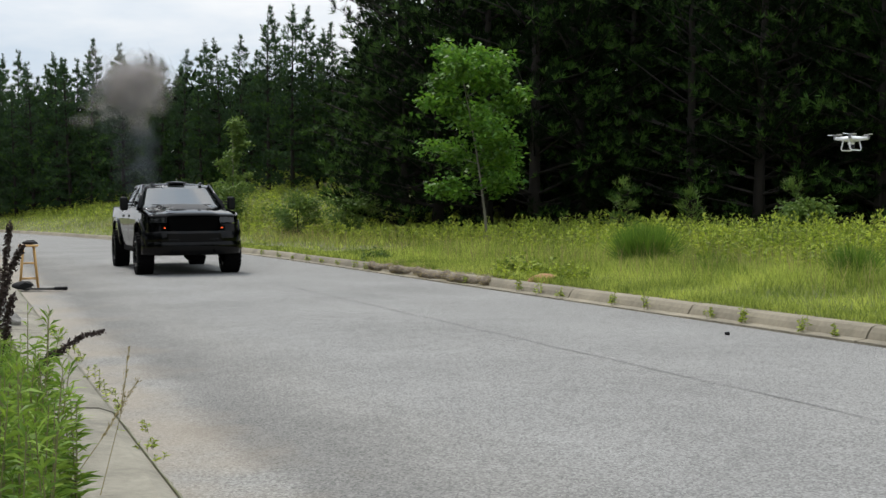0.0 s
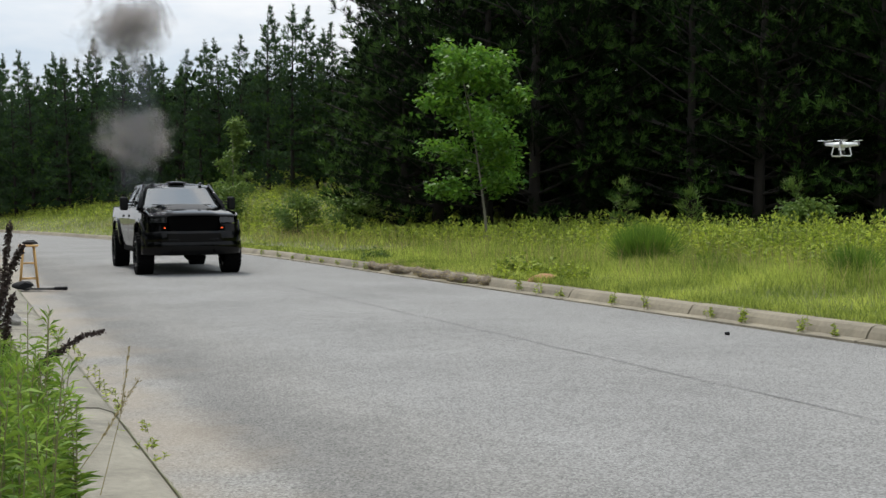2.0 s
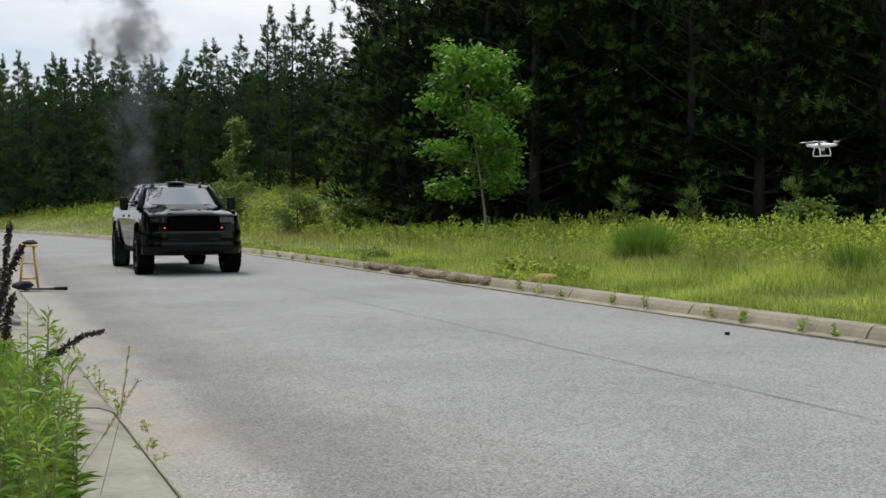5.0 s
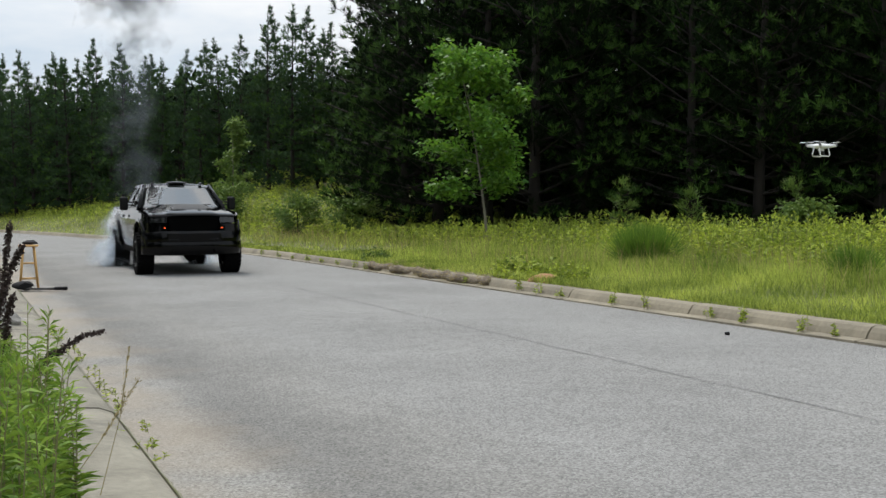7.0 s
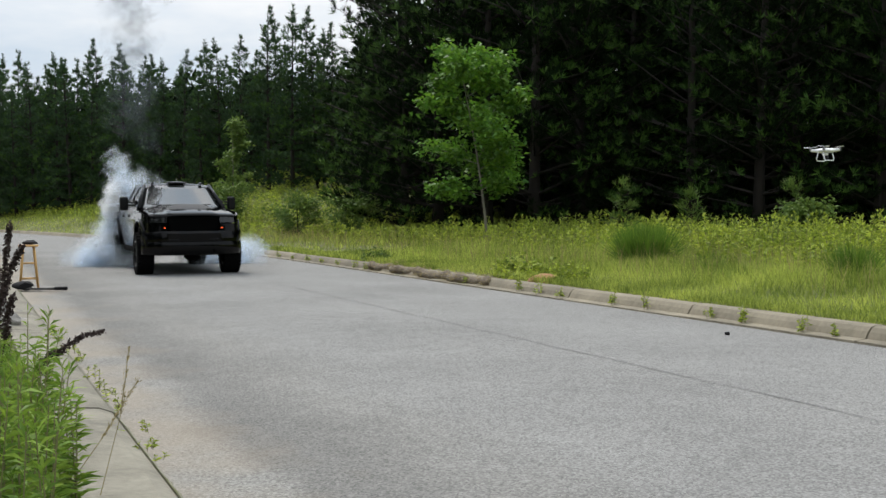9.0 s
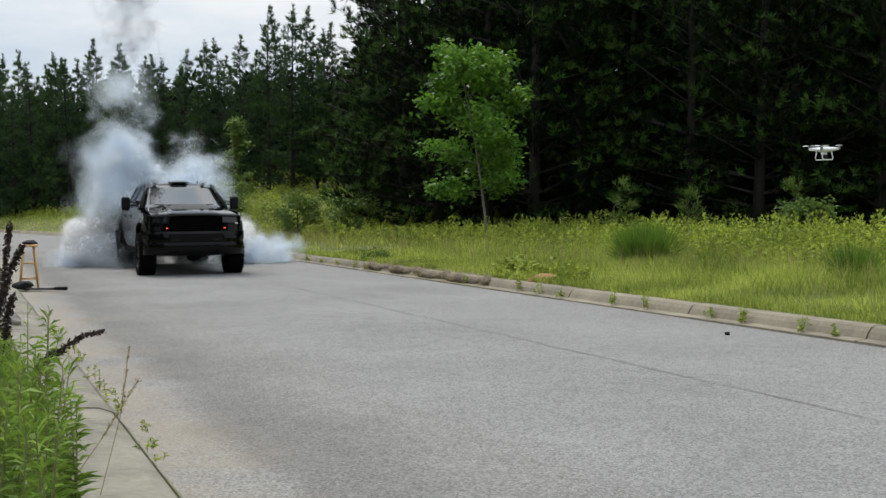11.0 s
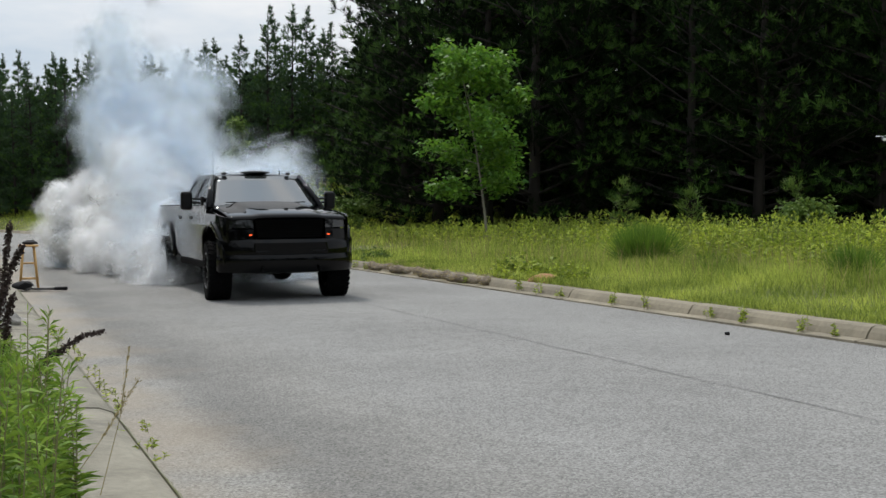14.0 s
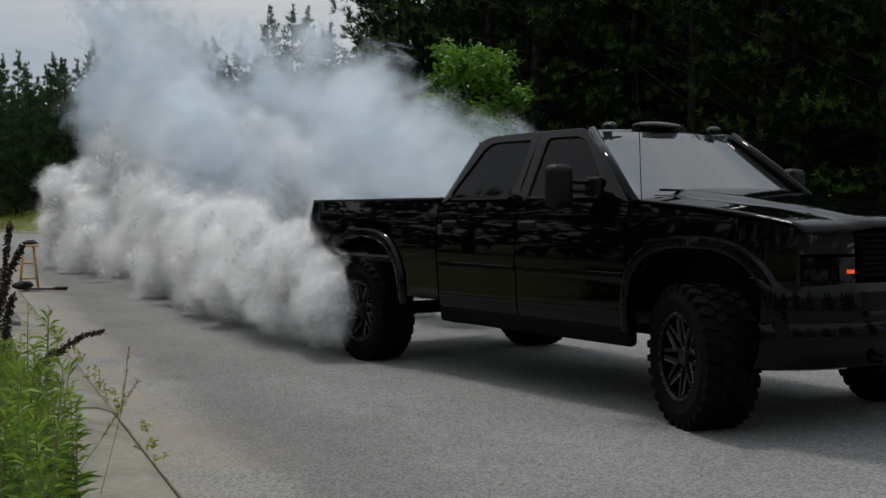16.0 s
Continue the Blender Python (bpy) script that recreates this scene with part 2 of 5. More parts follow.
M["seam"] = material("seam_tar", (0.135, 0.133, 0.13), 0.9, var=0.3, scale=8, bump=0.3)

# ---- small mesh helpers ----
rng = np.random.default_rng(5)


def mesh_ob(name, verts, faces, mat, parent=None, smooth=False, label=""):
    me = bpy.data.meshes.new(name)
    me.from_pydata([tuple(v) for v in verts], [], faces)
    me.update()
    return finish(name, me, mat, parent, smooth, label)


def finish(name, me, mat, parent=None, smooth=False, label=""):
    for mm in (mat if isinstance(mat, (list, tuple)) else [mat]):
        me.materials.append(mm)
    if smooth:
        me.polygons.foreach_set("use_smooth", [True] * len(me.polygons))
    ob = new(name, me)
    if parent:
        ob.parent = parent
    if label:
        ob["label"] = label
    return ob


def part(name, bm, mat, parent, label="", smooth=False):
    me = bpy.data.meshes.new(name)
    bm.to_mesh(me)
    bm.free()
    return finish(name, me, mat, parent, smooth, label)


def box_bm(lo, hi, bevel=0.0, seg=2, bm=None):
    bm = bm or bmesh.new()
    c, d = [(a + b) / 2 for a, b in zip(lo, hi)], [b - a for a, b in zip(lo, hi)]
    r = bmesh.ops.create_cube(bm, size=1, matrix=Matrix.Translation(c) @ Matrix.Diagonal((*d, 1)))
    if bevel:
        ed = list({e for v in r["verts"] for e in v.link_edges})
        bmesh.ops.bevel(bm, geom=ed, offset=bevel, segments=seg, affect="EDGES", profile=0.5)
    return bm


def tube(path, radii, sides=6, bm=None, cap=True):
    """A tube through the points of path."""
    bm = bm or bmesh.new()
    rings = []
    for i, p in enumerate(path):
        p = Vector(p)
        d = Vector(path[min(i + 1, len(path) - 1)]) - Vector(path[max(i - 1, 0)])
        d.normalize()
        u = d.orthogonal().normalized() if abs(d.z) > 0.9 else d.cross(Vector((0, 0, 1))).normalized()
        if i and rings:
            u = (u_old - d * u_old.dot(d)).normalized()
        u_old = u
        w = d.cross(u)
        r = radii[i] if isinstance(radii, (list, tuple)) else radii
        rings.append([bm.verts.new(p + (u * math.cos(a) + w * math.sin(a)) * r) for a in [2 * math.pi * k / sides for k in range(sides)]])
    for a, b in zip(rings, rings[1:]):
        for k in range(sides):
            bm.faces.new((a[k], a[(k + 1) % sides], b[(k + 1) % sides], b[k]))
    if cap:
        bm.faces.new(rings[0][::-1])
        bm.faces.new(rings[-1])
    return bm


def lathe(profile, sides=32, axis="y", bm=None):
    """Turns (radius, along) pairs about the axis."""
    bm = bm or bmesh.new()
    rings = []
    for r, h in profile:
        ring = []
        for k in range(sides):
            a = 2 * math.pi * k / sides
            c, s = r * math.cos(a), r * math.sin(a)
            ring.append(bm.verts.new((c, h, s) if axis == "y" else (c, s, h)))
        rings.append(ring)
    for a, b in zip(rings, rings[1:]):
        for k in range(sides):
            bm.faces.new((a[k], a[(k + 1) % sides], b[(k + 1) % sides], b[k]))
    return bm


def unit(v):
    return v / np.maximum(np.linalg.norm(v, axis=1, keepdims=True), 1e-9)


def leaves_data(P, D, L, W, S=None, droop=0.0):
    """Diamond leaves or blades: base P, direction D, length L, width W. Returns vertices (4 a leaf)."""
    n = len(P)
    D = unit(D)
    if S is None:
        S = rng.normal(size=(n, 3))
    S = unit(S - D * np.sum(S * D, 1, keepdims=True))
    L, W = np.broadcast_to(L, n)[:, None], np.broadcast_to(W, n)[:, None]
    mid = P + D * L * 0.45
    tip = P + D * L
    tip = tip + np.array([0, 0, -1.0]) * L * droop
    return np.stack([P, mid - S * W / 2, tip, mid + S * W / 2], 1).reshape(-1, 3)


def leaf_mesh(name, V, normals=None, extra=None, tips=None):
    """A mesh of diamonds from stacked vertices; extra: (verts, quads) of woody parts, with material 1."""
    n = len(V) // 4
    idx = np.arange(n * 4, dtype=np.int32)
    total, nq = n, 0
    if extra is not None:
        ev, eq = extra
        idx = np.concatenate([idx, np.asarray(eq, dtype=np.int32).ravel() + n * 4])
        V = np.concatenate([V, ev])
        nq = len(eq)
        total += nq
    me = bpy.data.meshes.new(name)
    me.vertices.add(len(V))
    me.vertices.foreach_set("co", V.astype(np.float32).ravel())
    me.loops.add(total * 4)
    me.loops.foreach_set("vertex_index", idx)
    me.polygons.add(total)
    me.polygons.foreach_set("loop_start", np.arange(total, dtype=np.int32) * 4)
    if nq:
        me.polygons.foreach_set("material_index", np.concatenate([np.zeros(n, np.int32), np.ones(nq, np.int32)]))
    if tips is not None:
        me.polygons.foreach_set("material_index", np.concatenate([np.where(tips, 2, 0), np.ones(nq, int)]).astype(np.int32))
    me.update(calc_edges=True)
    if normals is not None:
        me.polygons.foreach_set("use_smooth", [True] * total)
        me.normals_split_custom_set_from_vertices([tuple(v) for v in normals])
    return me


def sticks(A, B, r0, r1):
    """Three-sided tapering sticks from A to B as (verts, quads)."""
    n = len(A)
    d = unit(B - A)
    u = unit(np.cross(d, np.array([0.3, 0.5, 0.81])))
    w = np.cross(d, u)
    r0, r1 = np.broadcast_to(r0, n)[:, None], np.broadcast_to(r1, n)[:, None]
    V, Q = [], []
    for k in range(3):
        a = 2 * math.pi * k / 3
        o = u * math.cos(a) + w * math.sin(a)
        V += [A + o * r0, B + o * r1]
    V = np.stack(V, 1).reshape(-1, 3)
    base = np.arange(n)[:, None] * 6
    for k in range(3):
        j = (k + 1) % 3
        Q.append(base + np.array([2 * k, 2 * j, 2 * j + 1, 2 * k + 1]))
    return V, np.concatenate(Q)


# ---- plan of the road: the far kerb line, 7.86 m across to the near one ----
ROAD_W = 7.86


def kerb_x(y):
    return 4.23 - 0.42 * (y - 11) - 0.0031 * max(0.0, y - 28) ** 2


def kerb_xs(y):
    return 4.23 - 0.42 * (y - 11) - 0.0031 * np.maximum(0.0, y - 28) ** 2


def smooth(a, b, x):
    t = np.clip((x - a) / (b - a), 0, 1)
    return t * t * (3 - 2 * t)


def ground_z(x, y):
    """Height of the verges: flat near, a bank beyond the bend."""
    x, y = np.asarray(x, float), np.asarray(y, float)
    q = x - kerb_xs(y)
    right = 0.13 + (0.012 + 0.21 * smooth(36, 70, y)) * np.clip(q - 0.5, 0, 15) * 0.9 + 0.05 * np.sin(x * 0.9) * np.sin(y * 0.7) * smooth(0.8, 3, q)
    left = 0.10 + 0.02 * np.clip(-q - ROAD_W - 0.5, 0, 6)
    return np.where(q > 0.3, right, np.where(q < -ROAD_W - 0.4, left, -0.05))


def road_frame(y, off):
    """A point at the level y of the plan, moved off metres square to the far kerb line."""
    s = -0.42 - 0.0062 * max(0.0, y - 28)
    k = 1 / math.hypot(1, s)
    return kerb_x(y) + off * k, y - off * s * k


YS = [-40 + 2.0 * i for i in range(20)] + [1.0 * i for i in range(0, 60)] + [60 + 2.5 * i for i in range(25)]


# ---- structure: ground, road, kerbs ----
def build_ground():
    qs = [-160, -90, -50, -30, -22, -18, -15, -12, -10, -9, -8.4, -8.25, -7.6, -4, -0.3, 0.28, 0.45, 0.7, 1.2, 2, 3, 4.5, 6, 8, 10, 13, 16, 20, 26, 34, 45, 70, 110, 180, 400]
    ys = [-300, -150, -80] + YS[::1] + [130, 150, 180, 230, 320, 500]
    V, F = [], []
    for y in ys:
        for q in qs:
            x = kerb_x(min(y, 125)) + q
            V.append((x, y, float(ground_z(kerb_x(y) + q, y))))
    w = len(qs)
    for j in range(len(ys) - 1):
        for i in range(w - 1):
            a = j * w + i
            F.append((a, a + 1, a + w + 1, a + w))
    tagged(mesh_ob("ground", V, F, M["soil"], smooth=True), "bare soil and thatch under the verge grass", "ground", kind="structure")


def build_road():
    us = [0, 0.06, 0.14, 0.25, 0.4, 0.55, 0.7, 0.85, 1.0]
    V, F, U = [], [], []
    for y in YS:
        for u in us:
            crown = 0.05 * (1 - (2 * u - 1) ** 2) - 0.02
            V.append((kerb_x(y) - ROAD_W * (1 - u) - (0.2 if u == 0 else 0) + (0.12 if u == 1 else 0), y, crown if abs(u - 0.5) < 0.45 else 0.0))
            U.append((u, y / 40))
    w = len(us)
    for j in range(len(YS) - 1):
        for i in range(w - 1):
            a = j * w + i
            F.append((a, a + 1, a + w + 1, a + w))
    ob = mesh_ob("road", V, F, M["asphalt"], smooth=True)
    uv = ob.data.uv_layers.new(name="UVMap")
    for lp in ob.data.loops:
        uv.data[lp.index].uv = U[lp.vertex_index]
    tagged(ob, "aged light grey asphalt road with sandy stains", "road", kind="structure")
    # the paving joint that runs along the carriageway
    V, F = [], []
    for i in range(90):
        y = 2 + i * 0.5
        x = kerb_x(y) - 3.25 + 0.02 * math.sin(i * 1.7) + 0.012 * math.sin(i * 4.1)
        u = 1 + (x - kerb_x(y)) / ROAD_W
        z = 0.05 * (1 - (2 * u - 1) ** 2) - 0.02 + 0.006
        h = 0.006 + 0.003 * math.sin(i * 2.3)
        V += [(x - h, y, z), (x + h, y, z)]
        if i:
            F.append((2 * i - 2, 2 * i - 1, 2 * i + 1, 2 * i))
    tagged(mesh_ob("road_joint", V, F, M["seam"]), "thin dark paving joint along the road", "road joint", kind="structure")


def gutter_dirt():
    """Dirt and thatch caught in the joint between asphalt and kerb."""
    V, F = [], []
    for i in range(260):
        y = 2 + i * 0.11
        x = kerb_x(y) - ROAD_W + 0.012
        w = 0.010 + 0.010 * noise.noise(Vector((y * 2.1, 0, 0))) + 0.008 * noise.noise(Vector((y * 7, 3, 0)))
        V += [(x - 0.03, y, 0.052), (x + max(0.006, w), y, 0.012), (x + max(0.012, 1.7 * w), y, 0.004)]
        if i:
            a = 3 * i - 3
            F += [(a, a + 1, a + 4, a + 3), (a + 1, a + 2, a + 5, a + 4)]
    tagged(mesh_ob("gutter_dirt", V, F, M["soil"]), "dark dirt caught along the kerb joint", "dirt", kind="structure")


def kerb_piece(prof, y0, y1, mat, parent, sag=0.0):
    n = max(2, int((y1 - y0) / 0.8) + 1)
    V, F = [], []
    w = len(prof)
    for j in range(n):
        y = y0 + (y1 - y0) * j / (n - 1)
        for o, z in prof:
            x, yy = road_frame(y, o)
            V.append((x, yy, z + sag))
    for j in range(n - 1):
        for i in range(w - 1):
            a = j * w + i
            F.append((a, a + w, a + w + 1, a + 1))
    F.append(tuple(range(w)))
    F.append(tuple(range((n - 1) * w, n * w))[::-1])
    return mesh_ob("kerb_stone", V, F, mat, parent)


def build_kerbs():
    far = tagged(new("kerb_far"), "weathered tan concrete kerb with grass behind it", "kerb", kind="structure")
    prof = [(-0.14, -0.10), (-0.14, 0.022), (0.0, 0.034), (0.035, 0.10), (0.075, 0.145), (0.12, 0.158), (0.27, 0.155), (0.29, 0.14), (0.29, -0.1)]
    y = -30.0
    while y < 118:
        step = 2.75 if y < 60 else 8
        kerb_piece(prof, y + 0.012, y + step - 0.012, M["concrete"], far, rng.uniform(-0.006, 0.006))
        y += step
    near = tagged(new("kerb_near"), "low stained concrete kerb beside roadside weeds", "kerb", kind="structure")
    o = -ROAD_W * 0.922
    prof = [(o + 0.02, -0.08), (o + 0.02, 0.02), (o - 0.02, 0.045), (o - 0.10, 0.075), (o - 0.40, 0.10), (o - 0.44, 0.09), (o - 0.44, -0.1)][::-1]
    y = -30.6
    while y < 110:
        step = 2.4 if y < 60 else 8
        kerb_piece(prof, y + 0.010, y + step - 0.010, M["concrete_left"], near, rng.uniform(-0.004, 0.008))
        y += step


build_ground()
build_road()
build_kerbs()
gutter_dirt()


# ---- vegetation ----
def scatter(n, ylo, yhi, qlo, qhi, power=1.0):
    """Points on the far verge between two levels and two distances from the kerb."""
    y = ylo + (yhi - ylo) * rng.random(n) ** power
    q = qlo + (qhi - qlo) * rng.random(n)
    x = kerb_xs(y) + q
    return np.stack([x, y, ground_z(x, y)], 1), q


def value_noise(x, y, s):
    return np.array([noise.noise(Vector((a * s, b * s, 3.1))) for a, b in zip(x, y)])


def grass_patch(name, P, h, mat, label, width=0.012, lean=0.35):
    n = len(P)
    D = np.stack([rng.normal(0, lean, n), rng.normal(0, lean, n), np.ones(n)], 1)
    V = leaves_data(P, D, h, width, droop=0.12)
    ob = finish(name, leaf_mesh(name, V), mat)
    return tagged(ob, label, "grass", kind="stuff")


def verge_grass():
    P1, q1 = scatter(105000, 8, 30, 0.32, 9, 1.0)
    P2, q2 = scatter(42000, 26, 95, 0.32, 14, 0.8)
    P3, q3 = scatter(15000, 8, 40, 0.30, 0.75, 1.0)
    P, q = np.concatenate([P1, P2, P3]), np.concatenate([q1, q2, q3])
    vn = value_noise(P[:, 0], P[:, 1], 0.55)
    h = (0.13 + 0.22 * smooth(0.3, 3.5, q)) * (1 + 0.5 * vn) * rng.uniform(0.6, 1.35, len(P))
    wide = np.where(P[:, 1] > 26, 0.024, 0.0095)
    grass_patch("verge_grass", P, h, M["grass"], "long bright green unmown grass along the kerb", wide)
    P, q = scatter(9000, 9, 60, 1.2, 9, 0.8)
    keep = value_noise(P[:, 0], P[:, 1], 0.35) > -0.05
    P = P[keep]
    grass_patch("seeding_grass", P, rng.uniform(0.45, 0.85, len(P)), M["straw"], "thin straw-coloured seeding grass stalks", 0.006, 0.16)


def weed_band(name, n, ylo, yhi, qlo, qhi, hlo, hhi, nl, size, label, mat):
    """Leafy stalks standing close together."""
    P, q = scatter(n, ylo, yhi, qlo, qhi, 0.9)
    vn = value_noise(P[:, 0], P[:, 1], 0.4)
    h = rng.uniform(hlo, hhi, n) * (1 + 0.35 * vn)
    top = P + np.stack([rng.normal(0, 0.08, n), rng.normal(0, 0.08, n), h], 1)
    A = np.repeat(P, nl, 0)
    B = np.repeat(top, nl, 0)
    f = rng.uniform(0.25, 1.02, n * nl)[:, None]
    base = A + (B - A) * f
    ang = rng.uniform(0, 2 * math.pi, n * nl)
    D = np.stack([np.cos(ang), np.sin(ang), rng.uniform(0.05, 1.0, n * nl) + (f[:, 0] > 0.9) * 1.2], 1)
    V = leaves_data(base, D, rng.uniform(0.6, 1.3, n * nl) * size, rng.uniform(0.22, 0.42, n * nl) * size, droop=0.2)
    ob = finish(name, leaf_mesh(name, V, extra=sticks(P, top, 0.007, 0.003)), [mat, M["stalk"]])
    tagged(ob, label, "weeds", kind="stuff")


def pine_mesh(name, H, spread, whorls, seed, mat_count=1.0, tuft=0.30, low=0.08, blade=0.045, k=6):
    """Needle tufts in plates along whorled limbs, light painted onto the tips, and the limbs; the trunk is a part of
    its own.
    """
    r = np.random.default_rng(seed)
    A, B, R, T, TD, G = [], [], [], [], [], []
    for w in range(whorls):
        f = (w + r.uniform(-0.3, 0.3)) / whorls
        z = H * (low + (0.97 - low) * f)
        reach = spread * (1 - f) ** 0.75 * (0.55 + 0.45 * min(1, f * 5 + 0.4)) + 0.18
        for _ in range(r.integers(4, 7)):
            a = r.uniform(0, 2 * math.pi)
            L = reach * r.uniform(0.6, 1.15)
            rise = 0.05 + 0.55 * f + r.uniform(-0.12, 0.12)
            d = np.array([math.cos(a), math.sin(a), rise])
            p0 = np.array([0, 0, z])
            p1 = p0 + d * L + np.array([0, 0, 0.06 * L * L])
            A.append(p0), B.append(p1), R.append(0.012 + 0.012 * L)
            n = max(3, int(L * 6.5 * mat_count))
            for j in range(n):
                g = 0.34 + 0.66 * ((j + r.random()) / n) ** 0.8
                side = np.array([-math.sin(a), math.cos(a), 0]) * r.normal(0, 0.19) * L ** 0.6 * (1.15 - 0.35 * g)
                p = p0 + (p1 - p0) * g + side + np.array([0, 0, r.normal(0.03, 0.06)])
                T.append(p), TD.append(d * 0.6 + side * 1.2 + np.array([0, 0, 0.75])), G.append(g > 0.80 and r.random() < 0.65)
    # the upright leader with short candles
    for j in range(int(14 * mat_count)):
        T.append(np.array([r.normal(0, 0.05), r.normal(0, 0.05), H * r.uniform(0.93, 1.03)]))
        TD.append(np.array([r.normal(0, 0.3), r.normal(0, 0.3), 1.0])), G.append(False)
    T, TD = np.array(T), unit(np.array(TD))
    P = np.repeat(T, k, 0)
    D = np.repeat(TD, k, 0) + r.normal(0, 0.5, (len(T) * k, 3))
    V = leaves_data(P, D, r.uniform(0.7, 1.25, len(P)) * tuft, blade * r.uniform(0.7, 1.3, len(P)))
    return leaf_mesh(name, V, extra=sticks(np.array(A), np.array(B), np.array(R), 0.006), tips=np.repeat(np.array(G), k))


def trunk_bm(H, r0, bend=0.1, sides=8):
    pts = [(bend * math.sin(2.2 * i / 8), bend * 0.6 * math.sin(1.3 + i * 0.5) - bend * 0.58, H * i / 8) for i in range(9)]
    return tube(pts, [r0 * (1 - 0.93 * i / 8) * (1.25 if i == 0 else 1) for i in range(9)], sides)


def make_pine(H, spread, whorls, seed, mat, label, **kw):
    t = tagged(new("pine_tree"), label, "tree")
    part("trunk", trunk_bm(H, 0.014 * H), M["bark"], t, smooth=True)
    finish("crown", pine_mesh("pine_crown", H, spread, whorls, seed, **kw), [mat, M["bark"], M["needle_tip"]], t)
    return t


def forest():
    near_label = "tall dark green pine at the edge of the woods"
    far_label = "slender dark pine in the tree line behind the bank"
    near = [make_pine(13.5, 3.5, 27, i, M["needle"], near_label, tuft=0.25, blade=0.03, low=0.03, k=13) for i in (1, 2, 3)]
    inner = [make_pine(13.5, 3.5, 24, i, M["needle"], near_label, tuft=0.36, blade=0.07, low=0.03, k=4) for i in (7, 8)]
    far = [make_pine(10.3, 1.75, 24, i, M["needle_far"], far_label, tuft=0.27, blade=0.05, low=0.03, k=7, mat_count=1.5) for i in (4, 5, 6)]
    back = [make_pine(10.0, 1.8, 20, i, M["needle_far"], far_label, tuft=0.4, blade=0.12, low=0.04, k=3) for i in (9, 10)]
    spots_near, spots_inner, spots_far, spots_back = [], [], [], []
    started = set()
    # the wood's edge on the near stretch: from beyond the picture's right edge to the gap of sky
    for row, (d0, n) in enumerate([(0, 15), (3.2, 14), (6.8, 13), (11, 11)]):
        for i in range(n):
            f = (i + 0.5 * (row % 2) + rng.uniform(-0.22, 0.22)) / n
            x = -1.7 + 24.4 * f - 0.12 * d0
            y = 42.0 - 12.5 * f + d0 + rng.uniform(-0.8, 0.8)
            (spots_near if row < 2 else spots_inner).append((x, y, rng.uniform(0.85, 1.2)))
    # the farther line, which follows the bend
    for row, (d0, n) in enumerate([(0, 24), (4, 20), (9, 16)]):
        for i in range(n):
            f = (i + 0.5 * (row % 2) + rng.uniform(-0.25, 0.25)) / n
            x = -37.5 + 35 * f + 0.1 * d0
            y = 88.0 - 30.0 * f + d0 + rng.uniform(-1, 1)
            spots_far.append((x, y, rng.uniform(0.84, 1.12) * (1 - 0.24 * f)))
    # the wood that closes the place behind the camera and across the near verge
    for i in range(24):
        f = i / 24
        a = radians(170 + 190 * f)
        spots_back.append((24 * math.cos(a) + rng.uniform(-2, 2), 2 + 26 * math.sin(a) + rng.uniform(-2, 2), rng.uniform(0.8, 1.1)))
    for i in range(15):
        y = 10 + 4.2 * i
        spots_back.append((kerb_x(y) - 15.5 + rng.uniform(-1.5, 1.5), y, rng.uniform(0.8, 1.05)))
    for kind, spots in ((near, spots_near), (inner, spots_inner), (far, spots_far), (back, spots_back)):
        for i, (x, y, s) in enumerate(spots):
            k = i % len(kind)
            z = float(ground_z(x, y)) - 0.05
            m = pose(x, y, z, rng.uniform(-2, 2), rng.uniform(-2, 2), rng.uniform(0, 360))
            t = copy_thing(kind[k], m) if kind[k].name in started else kind[k]
            started.add(kind[k].name)
            t.matrix_basis = m
            t.scale = (s, s, s * rng.uniform(0.93, 1.07))
            t["group"] = "pines of the wood's edge" if kind is near or kind is inner else "pines of the far line" if kind is far else "pines behind the near verge"


def deep_wood():
    """The closed mass of foliage behind the rows of single trees; the deep wood's shade is in its colour."""
    n = 48000
    f = rng.random(n)
    near = rng.random(n) < 0.62
    x = np.where(near, 1.0 + 34 * f, -44 + 48 * f)
    y = np.where(near, 54.0 - 9 * f, 106.0 - 42.0 * f) + rng.normal(0, 1.4, n)
    top = np.where(near, 15.0, 8.0 - 2.8 * f + 0.9 * np.sin(x * 0.9) + 0.6 * np.sin(x * 2.3))
    z = ground_z(x, y) + top * rng.random(n)
    P = np.stack([x, y, z], 1)
    ring = radians(165) + radians(200) * f
    behind = rng.random(n) < 0.22
    P = np.where(behind[:, None], np.stack([30 * np.cos(ring), 2 + 34 * np.sin(ring) + rng.normal(0, 1.2, n), 0.1 + 8.5 * rng.random(n)], 1), P)
    beside = rng.random(n) < 0.12
    yl = 2 + 76 * f
    P = np.where(beside[:, None], np.stack([kerb_xs(yl) - 19 + rng.normal(0, 1.0, n), yl, 0.1 + 8.5 * rng.random(n)], 1), P)
    D = rng.normal(0, 1, (n, 3)) * np.array([1, 0.5, 0.8]) + np.array([0, 0, 0.4])
    V = leaves_data(P, D, rng.uniform(0.5, 1.2, n), rng.uniform(0.25, 0.5, n))
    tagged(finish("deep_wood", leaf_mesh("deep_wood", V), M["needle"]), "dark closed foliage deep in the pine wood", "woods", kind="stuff")


